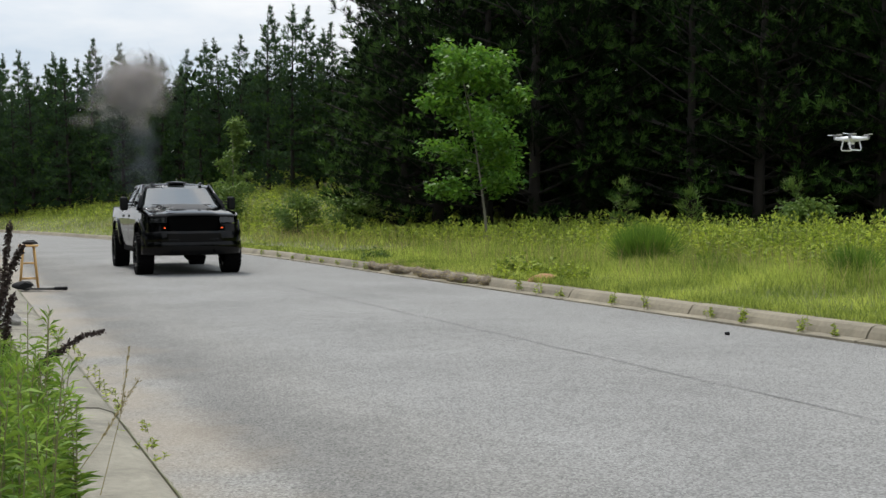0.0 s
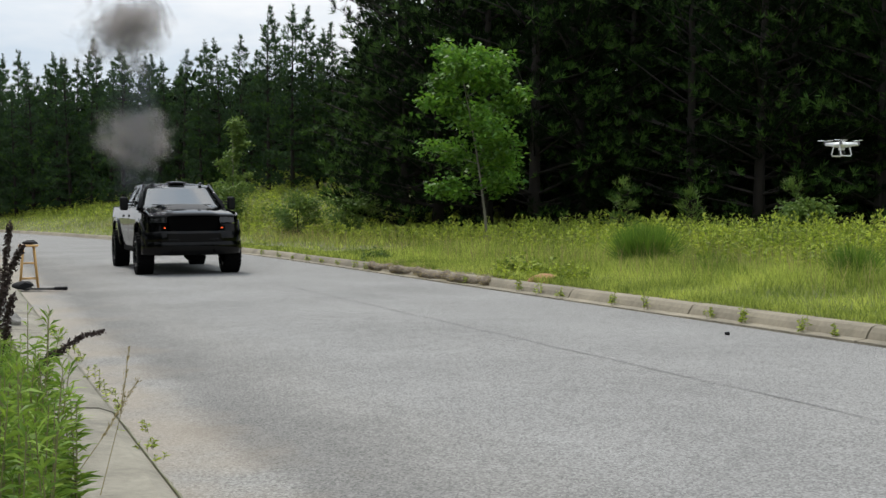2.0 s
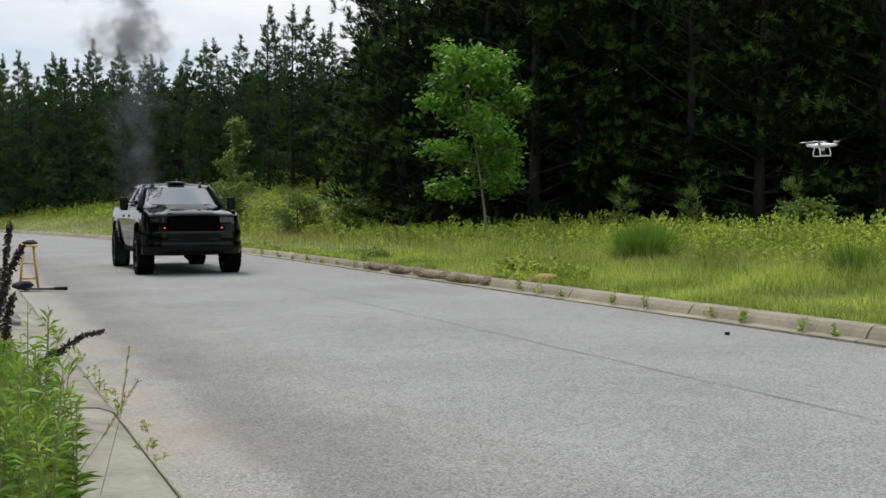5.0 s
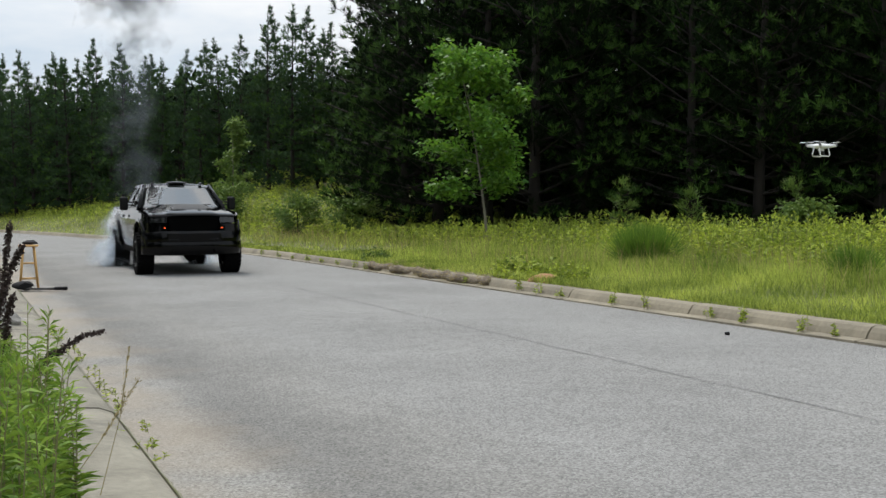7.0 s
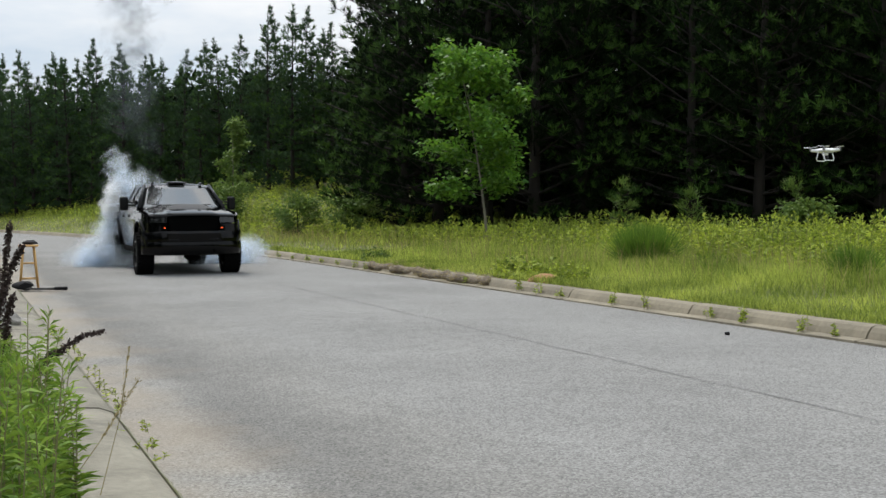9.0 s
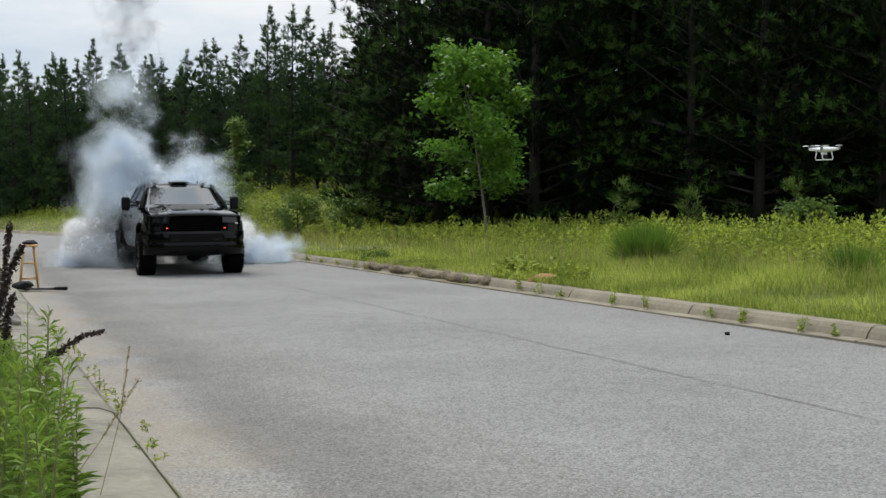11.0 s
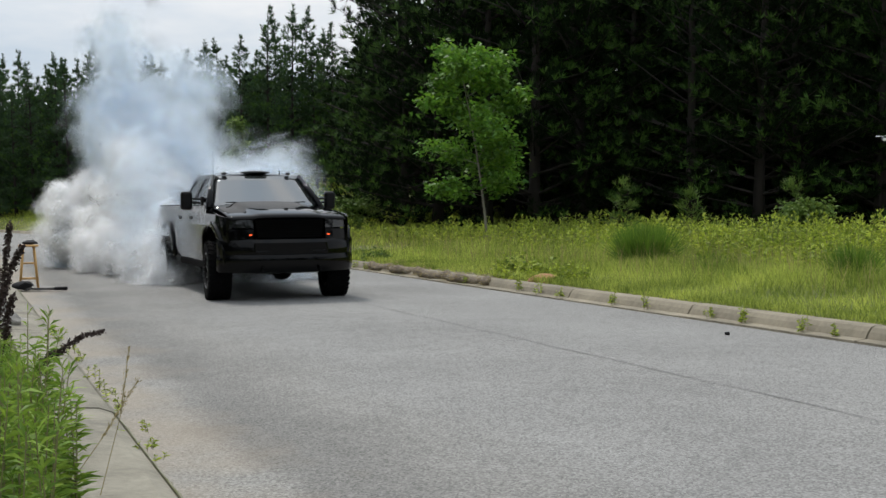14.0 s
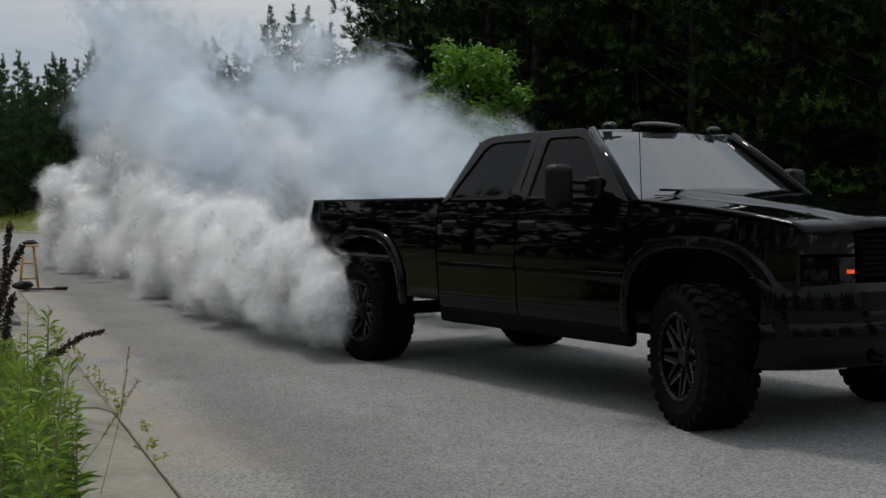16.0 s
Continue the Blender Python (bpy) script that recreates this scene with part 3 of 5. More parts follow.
def leafy_tree(name, label, H, crown_lo, rad, n_limb, n_leaf, size, mat, bark, seed, r0=0.05, lean=0.0, cat="tree", open_crown=1.0):
    """A broad-leaved tree or bush: trunk, forking limbs, leaves clustered at the twig ends."""
    r = np.random.default_rng(seed)
    t = tagged(new(name), label, cat)
    part("trunk", tube([(lean * (i / 6) ** 1.5, 0.03 * math.sin(i), H * 0.9 * i / 6) for i in range(7)], [r0 * (1 - 0.85 * i / 6) for i in range(7)], 7), bark, t, smooth=True)
    A, B, R, tips = [], [], [], []
    for i in range(n_limb):
        f = (i + r.random()) / n_limb
        z = H * (crown_lo * 0.8 + (0.88 - crown_lo * 0.8) * f)
        a = r.uniform(0, 2 * math.pi)
        prof = math.sin(math.pi * min(1, 0.18 + 0.80 * f)) ** 0.7
        L = rad * prof * r.uniform(0.6, 1.15)
        p0 = np.array([lean * (z / H) ** 1.5, 0, z])
        p1 = p0 + np.array([math.cos(a) * L, math.sin(a) * L, L * r.uniform(0.3, 0.75)])
        A.append(p0), B.append(p1), R.append(0.25 * r0)
        for j in range(7):
            g = r.uniform(0.35, 1.0)
            q0 = p0 + (p1 - p0) * g
            q1 = q0 + r.normal(0, 1, 3) * np.array([0.3, 0.3, 0.2]) * rad * 0.55 * open_crown
            A.append(q0), B.append(q1), R.append(0.12 * r0)
            tips.append(q1), tips.append((q0 + q1) / 2)
    tips = np.array(tips)
    c = tips[r.integers(0, len(tips), n_leaf)]
    P = c + r.normal(0, 1, (n_leaf, 3)) * np.array([0.13, 0.13, 0.09]) * rad * open_crown
    D = np.stack([r.normal(0, 1, n_leaf), r.normal(0, 1, n_leaf), r.normal(0.1, 0.45, n_leaf)], 1)
    V = leaves_data(P, D, size * r.uniform(0.7, 1.3, n_leaf), size * 0.55 * r.uniform(0.7, 1.3, n_leaf), droop=0.2)
    finish("crown", leaf_mesh("leaf_crown", V, extra=sticks(np.array(A), np.array(B), np.array(R), 0.003)), [mat, bark], t)
    return t


def put(t, x, y, s=1.0, rz=0.0, dz=-0.03):
    t.matrix_basis = pose(x, y, float(ground_z(x, y)) + dz, 0, 0, rz)
    t.scale = (s, s, s)
    return t


verge_grass()
weed_band("weed_thicket", 3000, 12, 44, 4.2, 14, 0.34, 0.62, 24, 0.115, "dense yellow-green leafy weeds before the wood", M["weed"])
weed_band("tall_weeds", 1100, 12, 36, 6.0, 14, 0.55, 0.86, 30, 0.11, "upright yellow-green leafy weeds before the dark wood", M["weed"])
weed_band("bank_weeds", 3600, 40, 92, 3.5, 19, 0.28, 0.7, 11, 0.19, "green weeds and brambles on the far bank", M["weed"])
forest()
deep_wood()
put(leafy_tree("sapling_tree", "young bright green broad-leaved tree with a thin pale trunk", 6.25, 0.30, 1.7, 19, 9000, 0.17, M["leaf"], M["bark_pale"], 11, 0.045, -0.85, open_crown=0.8), 1.25, 32.5)
put(leafy_tree("sapling_tree", "slim young broad-leaved tree before the far pines", 5.4, 0.12, 0.8, 22, 3000, 0.16, M["shrub"], M["bark_pale"], 12, 0.05), -9.4, 52)


# ---- pickup truck: x forward, y to its left, z up, origin on the ground between the axles ----
AX = 1.955


def side_y(x, z):
    """Half width of the body at a station x and height z."""
    zs = [0.40, 0.50, 0.62, 0.86, 0.90, 1.10, 1.25, 1.37, 1.42]
    ys = [0.88, 0.93, 0.955, 0.965, 0.975, 0.975, 0.965, 0.935, 0.92]
    y = float(np.interp(z, zs, ys))
    if x > 2.3:
        y -= 0.30 * ((x - 2.3) / 0.5) ** 2 * 0.55
    if x < -2.8:
        y -= 0.02 * ((-2.8 - x) / 0.25) ** 2
    return y


def side_panel(name, x0, x1, ztop, zlow, truck, sgn, cols=14, rows=9, arch=None):
    """A curved outer panel with a wheel opening, 3 cm thick."""
    V, F = [], []
    xs = [x0 + (x1 - x0) * i / (cols - 1) for i in range(cols)]
    for inner in (0, 1):
        for x in xs:
            lo = zlow(x) if callable(zlow) else zlow
            if arch and abs(x - arch[0]) < arch[2]:
                lo = max(lo, arch[1] + arch[3] * (1 - (abs(x - arch[0]) / arch[2]) ** 3.0) ** 0.5)
            hi = ztop(x) if callable(ztop) else ztop
            for j in range(rows):
                z = lo + (hi - lo) * j / (rows - 1)
                V.append((x, sgn * (side_y(x, z) - 0.03 * inner), z))
    w, n = rows, cols * rows
    for i in range(cols - 1):
        for j in range(rows - 1):
            a = i * w + j
            q = (a, a + w, a + w + 1, a + 1)
            F.append(q if sgn < 0 else q[::-1])
            q = tuple(k + n for k in q)
            F.append(q[::-1] if sgn < 0 else q)
        for j, fl in ((0, 1), (rows - 1, 0)):
            a = i * w + j
            q = (a, a + w, a + w + n, a + n)
            F.append(q if fl == (sgn > 0) else q[::-1])
    for i in (0, cols - 1):
        for j in range(rows - 1):
            a = i * w + j
            F.append((a, a + 1, a + 1 + n, a + n))
    ob = mesh_ob(name, V, F, M["paint"], truck, smooth=True)
    ob.data.set_sharp_from_angle(angle=radians(40))
    return ob


def sheet(name, fn, nu, nv, mat, parent, thick=0.03, label="", smooth_it=True):
    """A thick sheet over a grid of points fn(u, v), u and v from 0 to 1; it thickens downwards or inwards."""
    V, F = [], []
    for j in range(nv):
        for i in range(nu):
            V.append(fn(i / (nu - 1), j / (nv - 1)))
    for j in range(nv - 1):
        for i in range(nu - 1):
            a = j * nu + i
            F.append((a, a + 1, a + nu + 1, a + nu))
    ob = mesh_ob(name, V, F, mat, parent, smooth=smooth_it, label=label)
    md = ob.modifiers.new("thickness", "SOLIDIFY")
    md.thickness, md.offset = thick, -1
    ob.data.set_sharp_from_angle(angle=radians(34))
    return ob


def pane(name, pts, mat, parent, label="", thick=0.006):
    """A flat window pane through corner points."""
    ob = mesh_ob(name, pts, [tuple(range(len(pts)))], mat, parent, label=label)
    md = ob.modifiers.new("thickness", "SOLIDIFY")
    md.thickness, md.offset = thick, 0
    return ob


def hood_z(x, y):
    f = (x - 1.36) / 1.42
    edge = 1.345 - 0.105 * f - 0.050 * f ** 3
    a = abs(y) / 0.86
    crown = 0.045 * (1 - a ** 2) * (1 - 0.6 * f)
    bulge = 0.035 * float(smooth(0.60 - 0.06 * f, 0.44 - 0.06 * f, np.array(abs(y)))) * (1 - 0.6 * f)
    return edge + crown + bulge - (0.03 * max(0, (f - 0.93) / 0.07) ** 2)


def wheel_parts(parent):
    """Off-road tyre with lugs, black rim with milled spokes; the axle along y, outer face towards -y."""
    R, W = 0.432, 0.31
    prof = [(0.255, -W / 2 + 0.02), (0.275, -W / 2 - 0.004), (0.34, -W / 2 - 0.016), (0.395, -W / 2 - 0.004), (0.418, -W / 2 + 0.03), (0.421, 0),
            (0.418, W / 2 - 0.03), (0.395, W / 2 + 0.004), (0.34, W / 2 + 0.016), (0.275, W / 2 + 0.004), (0.255, W / 2 - 0.02)]
    bm = lathe(prof, 48)
    for k in range(30):
        a = 2 * math.pi * k / 30
        for row in range(4):
            y = -0.118 + 0.079 * row
            off = a + (0.5 if row % 2 else 0) * 2 * math.pi / 30
            m = Matrix.Rotation(-off, 4, "Y") @ Matrix.Translation((R - 0.012, y, 0)) @ Matrix.Rotation(0.35 if row % 2 else -0.35, 4, "X")
            bmesh.ops.create_cube(bm, size=1, matrix=m @ Matrix.Diagonal((0.026, 0.066, 0.062, 1)))
        for s in (-1, 1):
            m = Matrix.Rotation(-a, 4, "Y") @ Matrix.Translation((0.402, s * (W / 2 + 0.001), 0))
            bmesh.ops.create_cube(bm, size=1, matrix=m @ Matrix.Diagonal((0.045, 0.018, 0.04, 1)))
    tyre = part("tyre", bm, M["rubber"], parent, "black off-road tyre with chunky lugs")
    bm = lathe([(0.262, -0.145), (0.268, -0.158), (0.255, -0.162), (0.243, -0.15), (0.236, -0.06), (0.236, 0.14), (0.262, 0.145)], 40)
    lathe([(0.236, -0.02), (0.06, -0.03), (0.001, -0.03)], 40, bm=bm)
    lathe([(0.001, -0.128), (0.045, -0.126), (0.062, -0.115), (0.07, -0.09), (0.07, -0.02)], 24, bm=bm)
    for k in range(8):
        a = 2 * math.pi * k / 8
        m = Matrix.Rotation(-a, 4, "Y")
        for s in (-1, 1):
            mm = m @ Matrix.Translation((0.155, -0.10, s * 0.028)) @ Matrix.Rotation(s * 0.11, 4, "Y") @ Matrix.Rotation(-0.14, 4, "Z")
            bmesh.ops.create_cube(bm, size=1, matrix=mm @ Matrix.Diagonal((0.185, 0.05, 0.024, 1)))
    rim = part("rim", bm, M["rim"], parent, "gloss black alloy rim")
    bm = bmesh.new()
    for k in range(8):
        a = 2 * math.pi * k / 8
        m = Matrix.Rotation(-a, 4, "Y")
        mm = m @ Matrix.Translation((0.158, -0.128, 0.044)) @ Matrix.Rotation(0.16, 4, "Y") @ Matrix.Rotation(-0.14, 4, "Z")
        bmesh.ops.create_cube(bm, size=1, matrix=mm @ Matrix.Diagonal((0.13, 0.006, 0.007, 1)))
    tagged(part("spoke_edge", bm, M["milled"], parent, "bright milled spoke edges"), kind="stuff")
    bm = bmesh.new()
    for k in range(24):
        a = 2 * math.pi * k / 24
        mm = Matrix.Rotation(-a, 4, "Y") @ Matrix.Translation((0.252, -0.163, 0)) @ Matrix.Rotation(math.pi / 2, 4, "X")
        bmesh.ops.create_cone(bm, cap_ends=True, segments=6, radius1=0.005, radius2=0.004, depth=0.01, matrix=mm)
    tagged(part("rim_bolt", bm, M["milled"], parent, "small bright rim bolts"), kind="stuff")


def build_truck():
    t = tagged(new("pickup_truck"), "lifted glossy black crew-cab pickup truck with smoking rear tyres", "pickup truck")
    P = M["paint"]
    fend_top = lambda x: hood_z(min(x, 2.70), 0.86) - 0.012
    for s in (-1, 1):
        side_panel("bed_side", -3.04, -0.815, lambda x: 1.385, lambda x: 0.60 + 0.06 * max(0, -2.4 - x), t, s, 40, 10, (-AX, 0.42, 0.60, 0.66))
        side_panel("rear_door", -0.795, 0.215, 1.36, 0.55, t, s, 8, 14)
        side_panel("front_door", 0.23, 1.385, lambda x: 1.36 - 0.012 * x, 0.55, t, s, 8, 14)
        side_panel("front_fender", 1.40, 2.66, fend_top, lambda x: 0.52 if x < 2.2 else 0.86, t, s, 36, 12, (AX + 0.02, 0.42, 0.58, 0.66))
        # wheel-arch flares: broad flat bands, squarish over the tyre
        for cx in (-AX, AX + 0.02):
            V, F = [], []
            prof = ((0.94, -0.03), (0.94, 0.034), (0.97, 0.042), (1.045, 0.034), (1.065, 0.002))
            for k in range(25):
                a = math.pi * k / 24
                c, h = math.cos(a), max(0.0, math.sin(a))
                for g, o in prof:
                    x = cx - 0.60 * g * math.copysign(abs(c) ** 0.72, c)
                    z = 0.53 + 0.58 * g * h ** 0.66
                    V.append((x, s * (side_y(x, z) + o), z))
            for k in range(24):
                for j in range(4):
                    q = k * 5 + j
                    F.append((q, q + 5, q + 6, q + 1))
            ob = mesh_ob("wheel_flare", V, F, P, t, smooth=True)
            ob.data.set_sharp_from_angle(angle=radians(38))
        bm = box_bm((-0.80, s * 0.90 - 0.05, 0.43), (1.40, s * 0.90 + 0.03, 0.555), 0.03)
        part("rocker_panel", bm, M["chassis"], t)
        bm = box_bm((-0.78, s * 0.975 - 0.008, 0.865), (0.20, s * 0.975 + 0.008, 0.905), 0.006)
        box_bm((0.245, s * 0.975 - 0.008, 0.865), (1.37, s * 0.975 + 0.008, 0.905), 0.006, bm=bm)
        part("door_moulding", bm, P, t)
        for hx in (-0.62, 0.36):
            bm = box_bm((hx - 0.10, s * 0.968 - 0.012, 1.165), (hx + 0.10, s * 0.968 + 0.03, 1.225), 0.018, 3)
            part("door_handle", bm, M["plastic"], t)
        # bed rail cap
        bm = box_bm((-3.02, s * 0.87 - 0.06, 1.375), (-0.82, s * 0.87 + 0.065, 1.405), 0.012)
        part("bed_rail", bm, M["plastic"], t)
        # side windows, tipped inwards to the roof
        def wp(x, z):
            return (x, s * (0.915 - 0.225 * (max(0.0, z - 1.36) / 0.5) ** 1.15 + 0.002), z)
        rear = [(-0.66, 1.40), (0.08, 1.395), (0.115, 1.42), (0.135, 1.77), (0.11, 1.80), (-0.29, 1.805), (-0.38, 1.795), (-0.44, 1.755), (-0.67, 1.43)]
        front = [(0.31, 1.395), (1.09, 1.385), (1.12, 1.41), (0.80, 1.725), (0.73, 1.775), (0.64, 1.80), (0.34, 1.805), (0.315, 1.78)]
        pane("side_window", [wp(*p) for p in rear], M["side_glass"], t, "dark tinted rear side window")
        pane("side_window", [wp(*p) for p in front], M["side_glass"], t, "dark tinted front side window")
        # the cab's side above the belt line, one pressing with two window openings
        outline = [(-0.80, 1.345), (0.30, 1.345), (1.37, 1.345), (1.05, 1.615), (0.76, 1.835), (0.66, 1.862), (0.1, 1.868), (-0.40, 1.862), (-0.50, 1.84), (-0.57, 1.78)]
        bm = bmesh.new()
        edges = []
        for ring in (outline, rear, front):
            vs = [bm.verts.new(wp(*p)) for p in ring]
            edges += [bm.edges.new((vs[i], vs[(i + 1) % len(vs)])) for i in range(len(vs))]
        bmesh.ops.triangle_fill(bm, edges=edges, use_beauty=True)
        bmesh.ops.recalc_face_normals(bm, faces=bm.faces[:])
        cab = part("cab_side", bm, P, t)
        md = cab.modifiers.new("thickness", "SOLIDIFY")
        md.thickness, md.offset = 0.034, 0
        md = cab.modifiers.new("edge", "BEVEL")
        md.width, md.segments, md.limit_method = 0.006, 2, "ANGLE"
        # shut line between the doors, and the bright sill strips
        part("door_gap", tube([[p + q for p, q in zip(wp(0.205, z), (0, s * 0.0155, 0))] for z in (1.36, 1.5, 1.65, 1.84)], 0.005, 5), M["grille"], t)
        for xa, xb in ((-0.64, 0.09), (0.33, 1.08)):
            part("window_strip", tube([[p + q for p, q in zip(wp(x, 1.386), (0, s * 0.02, 0))] for x in (xa, (xa + xb) / 2, xb)], 0.009, 6), M["plastic"], t)
        # front pillar between the windshield and the door
        part("pillar", tube([(1.355, s * 0.875, 1.335), (1.05, s * 0.79, 1.60), (0.74, s * 0.69, 1.846)], [0.042, 0.04, 0.036], 10), P, t, smooth=True)
        # towing mirror on two arms
        bm = box_bm((0.86, s * 1.14 - 0.085, 1.315), (1.00, s * 1.14 + 0.085, 1.60), 0.045, 4)
        mir = part("wing_mirror", bm, M["plastic"], t, "tall black towing mirror", smooth=False)
        bm = tube([(0.98, s * 0.88, 1.42), (0.97, s * 1.06, 1.43)], 0.016, 8)
        tube([(0.98, s * 0.88, 1.48), (0.97, s * 1.06, 1.49)], 0.016, 8, bm)
        box_bm((0.93, s * 0.90 - 0.03, 1.37), (1.08, s * 0.90 + 0.02, 1.52), 0.02, 2, bm)
        part("mirror_arm", bm, M["plastic"], mir)
        # head lamps, above and below, and the amber turn lamp
        def lx(y):
            return 2.765 - 0.40 * max(0, abs(y) - 0.55) ** 1.6 / 0.35 ** 0.6
        def lamp(name, ya, yb, za, zb, mat, label, push=0.0):
            V = []
            for y, z in ((ya, za), (yb, za), (yb, zb), (ya, zb)):
                V.append((lx(y) + push - (z - 0.9) * 0.06, s * y, z))
            for y, z in ((ya, za), (yb, za), (yb, zb), (ya, zb)):
                V.append((lx(y) - 0.09, s * y, z))
            F = [(0, 1, 2, 3), (7, 6, 5, 4), (0, 4, 5, 1), (1, 5, 6, 2), (2, 6, 7, 3), (3, 7, 4, 0)]
            return mesh_ob(name, V, F, mat, t, label=label)
        for k in range(3):
            ya = 0.525 + 0.115 * k
            lamp("headlight", ya, ya + 0.115, 1.055, 1.175 - 0.0 * k, M["lamp_glass"], "smoked headlamp")
            lamp("fog_panel", ya, ya + 0.115, 0.885, 1.035, P, "black lower lamp panel")
        lamp("turn_lamp", 0.548, 0.588, 0.946, 0.966, M["amber"], "small glowing amber turn lamp", 0.012)
        # roof clearance lamps
        for yy in (0.51,):
            bm = bmesh.new()
            bmesh.ops.create_uvsphere(bm, u_segments=14, v_segments=8, radius=0.05, matrix=Matrix.Translation((0.72, s * yy, 1.888)) @ Matrix.Diagonal((1.3, 0.8, 0.55, 1)))
            part("clearance_lamp", bm, M["lamp_glass"], t, "smoked clearance lamp", smooth=True)
        bm = tube([(1.40, s * 0.0 + s * 0.18, 1.405), (1.36, s * 0.40, 1.425), (1.33, s * 0.0 + s * 0.62, 1.43)], 0.009, 6)
        part("wiper", bm, M["plastic"], t)
    # nose between the lamps, hood, cowl
    sheet("hood", lambda u, v: (1.36 + 1.42 * u - 0.10 * u * abs(2 * v - 1) ** 3, 0.855 * (2 * v - 1), hood_z(1.36 + 1.42 * u, 0.855 * (2 * v - 1))), 26, 37, P, t, -0.02)
    bm = box_bm((1.30, -0.86, 1.28), (1.50, 0.86, 1.34), 0.02)
    part("cowl", bm, M["plastic"], t)
    V = [(2.74, -0.50, 1.17), (2.74, 0.50, 1.17), (2.76, 0.45, 0.865), (2.76, -0.45, 0.865)]
    bm = bmesh.new()
    fr = [bm.verts.new(v) for v in V] + [bm.verts.new((v[0] - 0.12, v[1], v[2])) for v in V]
    for q in ((0, 3, 2, 1), (4, 5, 6, 7), (0, 1, 5, 4), (1, 2, 6, 5), (2, 3, 7, 6), (3, 0, 4, 7)):
        bm.faces.new([fr[k] for k in q])
    grille = part("grille", bm, M["grille"], t, "black mesh grille")
    for k in range(9):
        z = 0.89 + 0.032 * k
        part("grille_bar", box_bm((2.752, -0.46 - 0.004 * k, z), (2.772, 0.46 + 0.004 * k, z + 0.012), 0.003, 1), M["grille"], grille)
    part("radiator_support", box_bm((2.30, -0.80, 0.62), (2.62, 0.80, 1.12), 0.03), M["chassis"], t)
    # bumper, wrapped round the corners, with its lower slot
    def bump(u, z0, z1, out):
        y = 0.985 * (2 * u - 1)
        return 2.82 - 0.33 * abs(y / 0.985) ** 3.2 + out
    prof = [(-0.14, 0.884), (-0.045, 0.882), (-0.012, 0.868), (0.008, 0.836), (0.0, 0.70), (-0.05, 0.695), (-0.05, 0.665), (-0.012, 0.66), (0.0, 0.62), (-0.01, 0.52), (-0.05, 0.445), (-0.12, 0.43)]
    sheet("front_bumper", lambda u, v: (bump(u, 0, 0, prof[int(round(v * 11))][0]), 0.985 * (2 * u - 1), prof[int(round(v * 11))][1] + 0.02 * abs(2 * u - 1) ** 4 * (v < 0.3)), 33, 12, P, t, 0.03)
    part("bumper_slot", box_bm((2.70, -0.50, 0.705), (2.838, 0.50, 0.735), 0.006, 1), M["plastic"], t)
    for s in (-1, 1):
        part("tow_hook", tube([(2.74, s * 0.42, 0.50), (2.86, s * 0.42, 0.49), (2.87, s * 0.42, 0.46), (2.76, s * 0.42, 0.45)], 0.014, 6), M["chassis"], t)
    # plain plate bars, unreadable
    part("plate", box_bm((2.825, -0.15, 0.735), (2.842, 0.15, 0.80), 0.004, 1), M["plastic"], t)
    # roof
    def roof(u, v):
        x = -0.60 + 1.40 * u
        y = 0.70 * (2 * v - 1)
        return (x, y, 1.872 + 0.028 * (1 - (2 * v - 1) ** 2) - 0.02 * abs(2 * v - 1) ** 6 - 0.02 * (abs(2 * u - 1) ** 5) - 0.055 * (max(0.0, u - 0.78) / 0.22) ** 2)
    sheet("roof", roof, 15, 15, P, t, 0.05)
    bm = bmesh.new()
    bmesh.ops.create_uvsphere(bm, u_segments=20, v_segments=10, radius=0.25, matrix=Matrix.Translation((0.66, 0, 1.905)) @ Matrix.Diagonal((0.36, 0.95, 0.13, 1)))
    part("roof_light_bar", bm, M["lamp_glass"], t, "smoked roof lamp strip", smooth=True)
    part("whip_aerial", tube([(1.35, -0.80, 1.35), (1.33, -0.80, 1.75), (1.30, -0.80, 2.2)], [0.004, 0.003, 0.002], 5), M["plastic"], t)
    part("roof_fin", tube([(0.50, 0.44, 1.88), (0.46, 0.44, 1.95)], [0.010, 0.006], 6), M["plastic"], t)
    # windshield, curved, and the rear wall with its window
    def shield(u, v):
        y = (2 * v - 1)
        x0, x1 = 1.40, 0.80
        half = 0.86 - 0.185 * u
        return (x0 + (x1 - x0) * u - 0.10 * y * y, half * y, 1.355 + 0.485 * u)
    sheet("windshield", shield, 8, 13, M["windshield"], t, 0.006, "raked windshield reflecting pale sky")
    part("windshield_sticker", box_bm((1.21, 0.62, 1.405), (1.235, 0.70, 1.445), 0.003, 1), M["milled"], t, "small pale sticker")
    part("back_wall", box_bm((-0.78, -0.86, 0.6), (-0.74, 0.86, 1.40), 0.01), P, t)
    pane("rear_window", [(-0.75, -0.74, 1.39), (-0.75, 0.74, 1.39), (-0.57, 0.62, 1.82), (-0.57, -0.62, 1.82)], M["side_glass"], t)
    # cabin
    part("dashboard", box_bm((1.02, -0.80, 1.05), (1.40, 0.80, 1.33), 0.05, 3), M["interior"], t)
    part("cab_floor", box_bm((-0.76, -0.88, 0.58), (1.42, 0.88, 0.63)), M["interior"], t)
